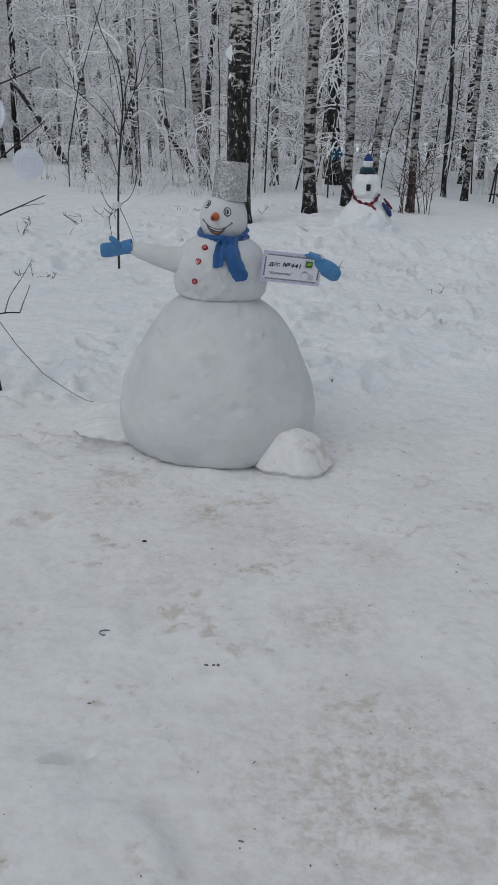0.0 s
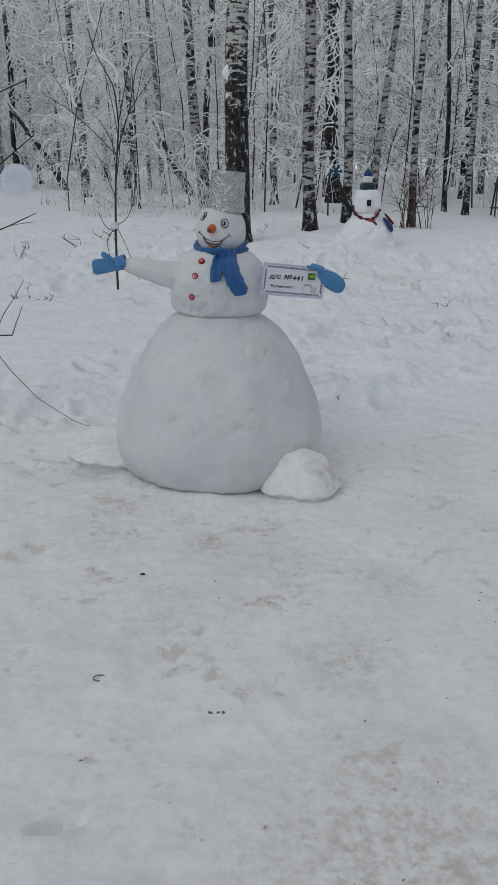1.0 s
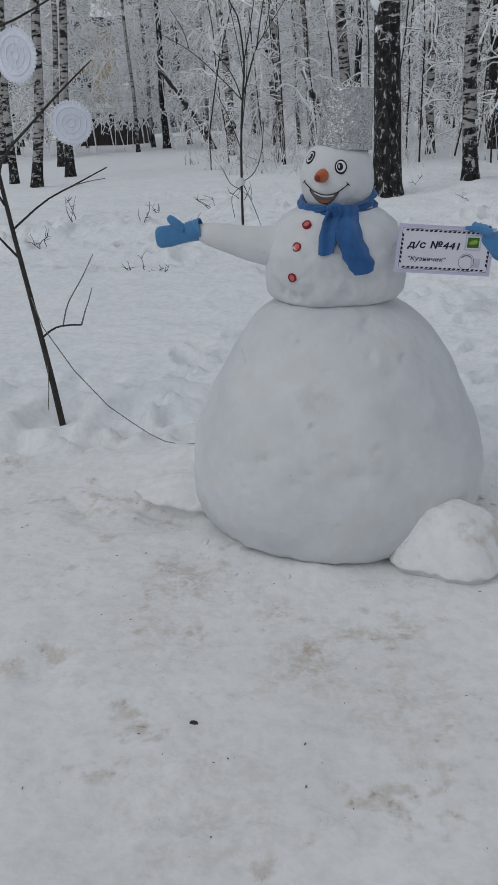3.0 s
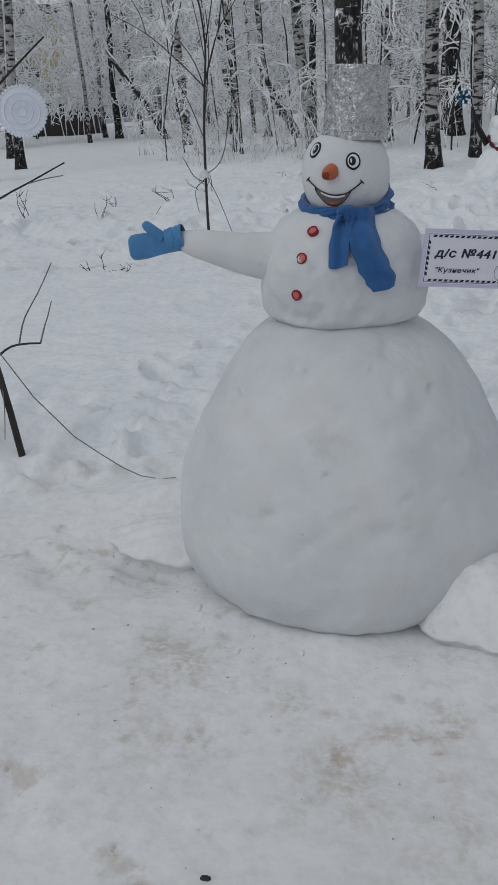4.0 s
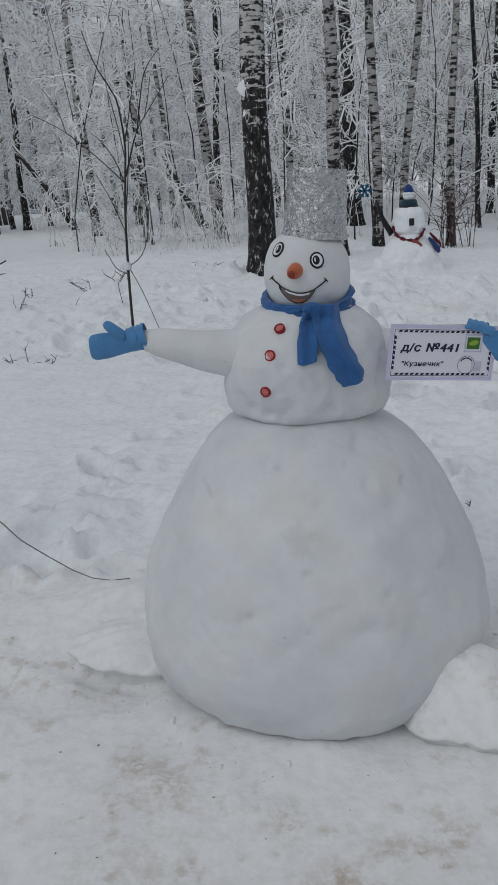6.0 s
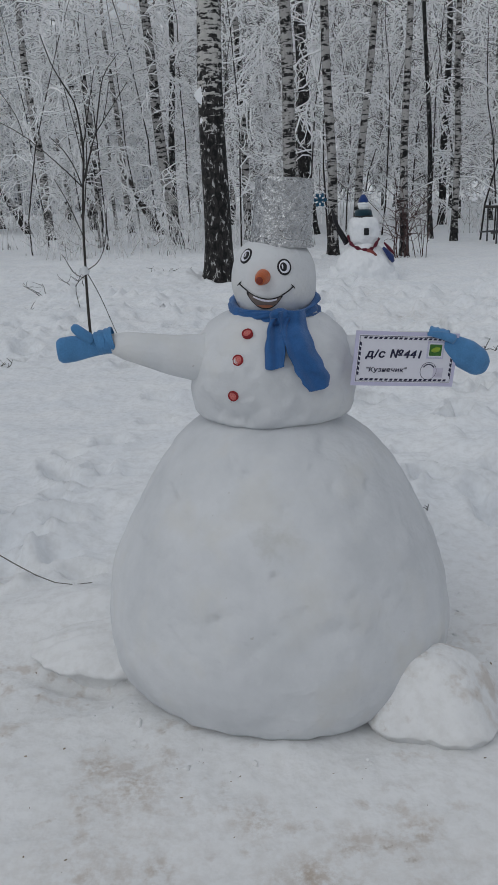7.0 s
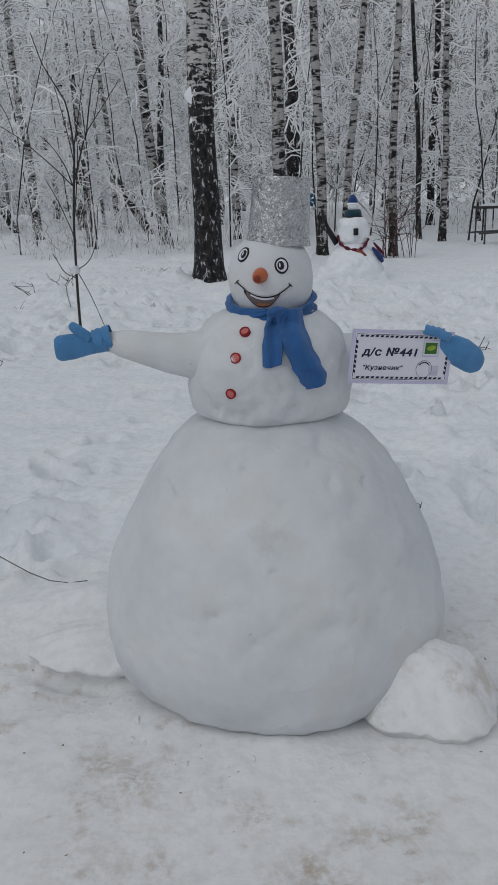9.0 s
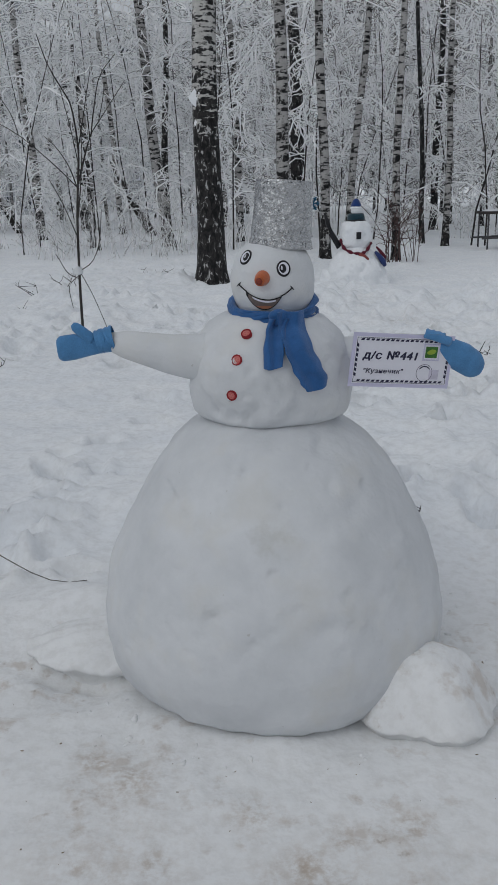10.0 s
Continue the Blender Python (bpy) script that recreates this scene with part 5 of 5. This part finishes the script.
bush = thing("dead_sapling", "dark leaning dead stem with bare side twigs in snow", "tree", "", (-1.62, 5.29, 0.02))
FALLEN = [(-0.07, 0.0, 0.62)] + [(x + 1.62, y - 5.29, max(z, gz(x, y) + 0.006) - bush.location.z) for x, y, z in ((-1.514, 5.05, 0.483), (-1.30, 5.02, 0.218), (-1.145, 4.98, 0.115), (-1.03, 4.96, 0.05), (-0.94, 4.95, 0.015), (-0.845, 4.96, 0.0))]
for nm, pts, r0, r1 in (("stem", [(0.012, 0, -0.14), (-0.02, 0, 0.2), (-0.045, 0, 0.41), (-0.085, 0, 0.726), (-0.13, 0.01, 1.04), (-0.155, 0.02, 1.29), (-0.20, 0.03, 1.7), (-0.3, 0.05, 2.5)], 0.018, 0.006),
                        ("branch", [(-0.045, 0, 0.41), (0.03, 0, 0.46), (0.10, 0, 0.474), (0.17, 0, 0.475)], 0.006, 0.004), ("twig", [(0.17, 0, 0.475), (0.20, 0, 0.55), (0.215, 0, 0.58), (0.245, 0, 0.654)], 0.004, 0.002),
                        ("twig", [(0.075, 0, 0.47), (0.115, 0, 0.58), (0.20, 0, 0.70), (0.268, 0, 0.81)], 0.004, 0.002), ("branch", [(-0.11, 0, 0.93), (0.05, 0.04, 1.05), (0.20, 0.08, 1.12), (0.345, 0.1, 1.185)], 0.006, 0.003),
                        ("twig", [(0.18, 0.08, 1.112), (0.27, 0.06, 1.13), (0.35, 0.05, 1.14)], 0.003, 0.002), ("fallen_twig", FALLEN, 0.0028, 0.0016),
                        ("twig", [(-0.03, 0, 0.36), (-0.03, -0.02, 0.2), (-0.05, -0.03, 0.05)], 0.003, 0.002), ("branch", [(-0.13, 0, 1.04), (-0.25, 0, 1.3), (-0.34, 0, 1.8)], 0.006, 0.003),
                        ("branch", [(-0.10, 0, 0.80), (-0.3, 0, 1.0), (-0.55, 0, 1.05)], 0.006, 0.003),
                        ("branch", [(-0.145, 0.01, 1.17), (0.0, -0.2, 1.27), (0.15, -0.24, 1.38), (0.26, -0.27, 1.46), (0.355, -0.28, 1.53), (0.45, -0.25, 1.61)], 0.007, 0.003),
                        ("branch", [(-0.195, 0.03, 1.66), (0.0, -0.2, 1.74), (0.185, -0.29, 1.775), (0.45, -0.3, 1.88)], 0.007, 0.003)):
    g = []
    spray(g, pts, r0, r1)
    part(nm, g[0], M_PALE_TWIG if "twig" in nm else M_TWIG, bush)

def doily(r, x, y, z, turn, drop):
    """A round openwork plate: rings, spokes and a scalloped edge."""
    t = thing("hanging_disc", "round white openwork disc hanging on a thread", "ornament", "discs in the saplings", (x, y, z))
    edge = join(*[moved(disc(r * 0.075, -0.002, 0.002, 12), pose(r * 0.92 * math.cos(a), r * 0.92 * math.sin(a), 0)) for a in [2 * math.pi * k / 38 for k in range(38)]])
    upright = pose(0, 0, 0, 90, 0, turn)
    part("disc_plate", moved(join(disc(r * 0.9, -0.0015, 0.0015, 48)), upright), M_LACE, t)
    part("scalloped_edge", moved(edge, upright), M_LACE, t)
    for q in (0.72, 0.45, 0.2):
        part("disc_ring", moved(ring(r * q, r * 0.05, 0.0015, 0.005, 40), upright), M_LACE, t)
    for k in range(12):
        part("spoke", moved(moved(box(r * 0.22, r * 0.68, -0.003, 0.003, 0.0015, 0.004), pose(0, 0, 0, 0, 0, 30 * k)), upright), M_LACE, t, smooth=False)
    part("thread", tube([(0, 0, r * 0.9), (0, 0, r * 0.9 + drop)], [0.0012, 0.0012], 5), M_TWIG, t)
    return t


doily(0.088, -1.27, 5.0, 1.40, 12, 0.02)
doily(0.105, -1.47, 5.0, 1.662, -15, 0.022)


def dry_twigs(seed, size, stems, x, y):
    """Crooked dead twigs sticking out of the snow, each stalk with a few side stalks."""
    r = random.Random(seed)
    t = thing("dry_twigs", "crooked dark dead twigs sticking out of the snow", "twig", "dead twigs in the snow", (x, y, gz(x, y)))

    def crooked(o, d, ln, n):
        pts = [Vector(o)]
        for _ in range(n):
            d = (d + Vector((r.gauss(0, 0.33), r.gauss(0, 0.25), r.gauss(0, 0.2)))).normalized()
            pts.append(pts[-1] + d * ln / n)
        return pts

    thick = 0.0035 + 0.008 * size
    for k in range(stems):
        a = r.uniform(0, 6.283)
        main = crooked((r.uniform(-0.25, 0.25) * size, r.uniform(-0.15, 0.15) * size, -0.04), Vector((math.cos(a), 0.5 * math.sin(a), r.uniform(0.35, 1.3) if size > 0.1 else 0.3)).normalized(), size * r.uniform(0.6, 1.15), 5)
        stalk = part("stalk", tube(main, list(np.linspace(thick, thick * 0.4, 6)), 5), M_TWIG, t)
        for q in range(r.randrange(1, 4)):
            p = main[r.randrange(2, 5)]
            b = r.uniform(0, 6.283)
            part("side_stalk", tube(crooked(p, Vector((math.cos(b), 0.5 * math.sin(b), r.uniform(0.1, 1.0))).normalized(), size * r.uniform(0.2, 0.5), 3), [thick * 0.6, thick * 0.5, thick * 0.4, thick * 0.3], 4), M_TWIG, stalk)
    return t


for k, (x, y, size, stems) in enumerate(((-2.92, 15.2, 0.42, 3), (-2.55, 16.2, 0.45, 4), (-2.38, 9.27, 0.20, 3), (-2.18, 9.2, 0.17, 4), (-0.87, 17.0, 0.40, 3), (-3.66, 14.5, 0.32, 2), (-1.47, 18.6, 0.30, 2), (-3.1, 11.9, 0.30, 3),
                                         (-4.4, 13.0, 0.40, 3), (0.535, 5.41, 0.08, 1), (2.07, 9.05, 0.17, 2), (1.06, 14.3, 0.34, 1), (-2.62, 12.6, 0.24, 2), (-3.9, 10.6, 0.30, 3), (0.35, 18.0, 0.25, 2))):
    dry_twigs(40 + k, size, stems, x, y)


def shrub(seed, tall, stems, mat, label):
    r = random.Random(seed)
    t = thing("shrub", label, "shrub", "shrubs at the wood's edge")
    wide = 0.34 if mat is M_RED_TWIG else 0.55
    for _ in range(stems):
        a, l = r.uniform(0, 6.283), tall * r.uniform(0.5, 1.0)
        d = Vector((math.cos(a), math.sin(a), 0)) * l * r.uniform(0.1, 0.55)
        o = Vector((r.uniform(-wide, wide), r.uniform(-0.7, 0.7) * wide, -0.05))
        pts = bent([o, o + d * 0.25 + Vector((0, 0, l * 0.4)), o + d * 0.6 + Vector((0, 0, l * 0.75)), o + d + Vector((0, 0, l))], 6)
        gs = [tube(pts, list(np.linspace(0.0085, 0.003, 7)), 5)]
        for _ in range(5):
            p = pts[r.randrange(2, 7)]
            e = Vector((r.uniform(-0.4, 0.4), r.uniform(-0.4, 0.4), r.uniform(0.05, 0.4)))
            gs.append(tube([p, p + e * 0.6, p + e + Vector((0, 0, -0.06))], [0.006, 0.005, 0.003], 4))
        part("stem", join(*gs), mat, t)
    return t


shrubs = [shrub(k, t, n, mt, lb) for k, (t, n, mt, lb) in enumerate(((1.3, 11, M_REED, "bare frosted shrub in deep snow"), (1.8, 8, M_REED, "tall bare frosted shrub in deep snow"), (0.9, 14, M_FROST, "low white-rimed shrub in deep snow"), (1.6, 20, M_RED_TWIG, "dense reddish brown bare shrub round a birch")))]
spos = [(-3.0, 24.0), (-2.0, 25.5), (-4.3, 26.0), (3.72, 19.2), (-0.9, 24.5), (-5.2, 27.5), (-3.7, 22.8), (-1.4, 23.0), (-2.6, 27.2), (1.9, 25.0), (4.2, 21.0), (5.0, 26.5), (7.4, 27.5), (-6.6, 29.0), (0.4, 26.0), (-4.8, 24.6), (8.5, 29.5), (6.8, 30.5)]
for k, (x, y) in enumerate(spos):
    m = pose(x, y, gz(x, y), 0, 0, k * 61)
    if k < 4:
        shrubs[k].matrix_basis = m
    else:
        copy_thing(shrubs[k % 3], m @ Matrix.Scale(0.8 + 0.12 * (k % 5), 4))

# ---- rusty frame at the wood's edge ----
table = thing("metal_table", "dark metal table frame standing in snow", "table", "", (7.27, 22.6, gz(7.45, 22.6) - 0.08))
for px in (-0.7, 0.7):
    for py in (-0.35, 0.35):
        part("leg", tube([(px, py, -0.2), (px, py, 0.94)], [0.022, 0.022], 8), M_METAL, table)
part("tabletop", box(-0.78, 0.78, -0.42, 0.42, 0.90, 0.96), M_FENCE, table, smooth=False)
part("snow_cover", lump(0.75, 0.40, 0.06, 40, 8, 0.02, 5, 3, (0, 0, 0.955), 0.35), M_SNOW, table)
for py in (-0.37, 0.33):
    part("rail", tube([(-0.85, py, 0.33), (0.8, py, 0.37)], [0.022, 0.022], 8), M_METAL, table)

# ---- houses behind the wood ----


def block(x, y, w, d, h, storeys, bays, wall, label, roof_h=1.0, turn=0):
    t = thing("apartment_building", label, "building", "", (x, y, -0.3))
    t.matrix_basis = pose(x, y, -0.3, 0, 0, turn)
    part("wall", box(-w / 2, w / 2, -d / 2, d / 2, 0, h), wall, t, smooth=False)
    part("roof", box(-w / 2 - 0.5, w / 2 + 0.5, -d / 2 - 0.5, d / 2 + 0.5, h, h + roof_h), M_ROOF, t, smooth=False)
    WW = min(0.75, 0.3 * w / bays)
    for i in range(bays):
        for j in range(storeys):
            cx, cz = -w / 2 + w * (i + 0.5) / bays, h * (j + 0.5) / storeys + 0.1
            win = part("window", join(box(cx - WW - 0.1, cx + WW + 0.1, -d / 2 - 0.06, -d / 2 + 0.1, cz - 0.8, cz - 0.7), box(cx - WW - 0.1, cx + WW + 0.1, -d / 2 - 0.06, -d / 2 + 0.1, cz + 0.7, cz + 0.8),
                                      box(cx - WW - 0.1, cx - WW, -d / 2 - 0.06, -d / 2 + 0.1, cz - 0.7, cz + 0.7), box(cx + WW, cx + WW + 0.1, -d / 2 - 0.06, -d / 2 + 0.1, cz - 0.7, cz + 0.7), box(cx - 0.05, cx + 0.05, -d / 2 - 0.06, -d / 2 + 0.1, cz - 0.7, cz + 0.7)), M_WHITE, t, smooth=False)
            part("pane", box(cx - WW, cx + WW, -d / 2 - 0.02, -d / 2 + 0.05, cz - 0.7, cz + 0.7), M_GLASS_DARK, win, smooth=False)
    return t


block(-7.35, 104, 2.4, 4, 18.4, 6, 1, M_CONCRETE, "grey panel apartment block behind the trees", 1.0, -10)
block(-24.5, 106, 12.0, 10, 22.5, 7, 4, M_CONCRETE, "tall grey apartment block behind the trees", 1.0, 8)
block(-25.6, 74, 3.4, 6, 9.0, 3, 1, M_CREAM, "cream plastered house behind the birches", 0.5, 6)
shed = thing("shed", "dark board shed with snow on its roof", "shed", "", (-20.2, 63.0, gz(-20.2, 63.0)))
for k in range(12):
    part("board", box(-2.4 + 0.4 * k, -2.4 + 0.4 * k + 0.37, -1.5 - 0.02 * (k % 2), -1.46, -0.2, 2.3), M_FENCE, shed, smooth=False)
part("shed_walls", box(-2.4, 2.4, -1.45, 1.5, -0.2, 2.3), M_FENCE, shed, smooth=False)
part("snow_roof", lump(2.8, 1.9, 0.5, 40, 10, 0.1, 1, 3, (0, 0, 2.3), 0.4), M_SNOW, shed)

# ---- small things ----


M_FLAKE = plain("teal_blue_card", (0.03, 0.12, 0.22), 0.6)


def flake(r, x, y, z):
    t = thing("snowflake_ornament", "blue cut-out snowflake hanging in the wood", "ornament", "", (x, y, z))
    for k in range(6):
        a = 60 * k
        part("flake_arm", moved(join(box(0, r, -0.02, 0.02, -0.01, 0.01), moved(box(0, r * 0.35, -0.015, 0.015, -0.01, 0.01), pose(r * 0.55, 0, 0, 0, 0, 50)), moved(box(0, r * 0.35, -0.015, 0.015, -0.01, 0.01), pose(r * 0.55, 0, 0, 0, 0, -50))), pose(0, 0, 0, 90, 0, 0) @ pose(0, 0, 0, 0, 0, a)), M_FLAKE, t, smooth=False)
    part("thread", tube([(0, 0, r), (0, 0, r + 0.5)], [0.004, 0.004], 5), M_TWIG, t)


flake(0.15, 2.05, 20.2, 1.25)
band = thing("paper_band", "white paper wrapped round a birch trunk", "notice", "", (1.37, 19.0, gz(1.4, 19.0) + 0.98))
part("sheet", tube([(0, 0, 0), (0, 0, 0.13)], [0.122, 0.122], 20, 1.0), M_WHITE, band)

scrap = thing("bark_scrap", "two dark bits of bark lying on the trodden snow", "litter", "", (-0.12, 2.335, gz(-0.12, 2.335)))
for px, py, w in ((-0.019, 0.0, 0.009), (0.006, 0.003, 0.0075), (0.021, 0.001, 0.007)):
    part("bit", lump(w, w * 0.7, 0.008, 14, 6, 0.004, 90, px * 50, (px, py, -0.002)), M_PALE_TWIG, scrap)
curl = thing("plastic_curl", "small grey ring-shaped scrap pressed in the snow", "litter", "", (-0.484, 2.48, gz(-0.484, 2.48)))
part("loop", tube([(0.019 * math.cos(a), 0.015 * math.sin(a), 0.004) for a in np.linspace(-0.4, 4.9, 18)], [0.0024] * 18, 6), plain("grey_plastic", (0.16, 0.20, 0.25), 0.4), curl)
chip = thing("bark_scrap", "small dark bark chip on the trodden snow", "litter", "", (-0.43, 3.155, gz(-0.43, 3.155)))
part("bit", lump(0.011, 0.008, 0.008, 14, 6, 0.003, 90, 3), M_TWIG, chip)
litter = []
lr = random.Random(12)
for k in range(420):
    x, y = lr.gauss(0.1, 1.1), lr.uniform(1.2, 4.5)
    if (x - SX) ** 2 + (y - SY) ** 2 < 0.36:
        continue
    s_ = 0.0012 + 0.0028 * lr.random() ** 3
    a = lr.uniform(0, 6.283)
    litter.append(moved(lump(s_ * lr.uniform(0.8, 2.4), s_ * 0.7, s_ * 0.6, 6, 2, 0, 1, 0), pose(x, y, gz(x, y) + 0.001, 0, 0, math.degrees(a))))
lv, lf = join(*litter)
tagged(part("ground_litter", (lv, lf), plain("brown_crumbs", (0.24, 0.19, 0.14), 0.9, vary=0.5)), "tiny bark crumbs and seeds scattered on trodden snow", "litter", kind="stuff")

# crumbs of snow broken off round the foot of the figure
rubble = []
for k in range(90):
    a = lr.uniform(math.pi * 0.95, math.pi * 2.15)
    rad = 0.52 + abs(lr.gauss(0, 0.09))
    x, y = SX + rad * math.cos(a), SY + rad * math.sin(a)
    q = 0.002 + 0.008 * lr.random() ** 4
    rubble.append(moved(lump(q * lr.uniform(0.8, 2.0), q, q * 0.7, 7, 3, q * 0.9, 90, k * 0.37), pose(x, y, gz(x, y) - q * 0.2, 0, 0, lr.uniform(0, 360))))
rv, rf = join(*rubble)
tagged(part("snow_crumbs", (rv, rf), M_GROUND), "small crumbs of snow lying round the snowman's base", "snow", kind="stuff")
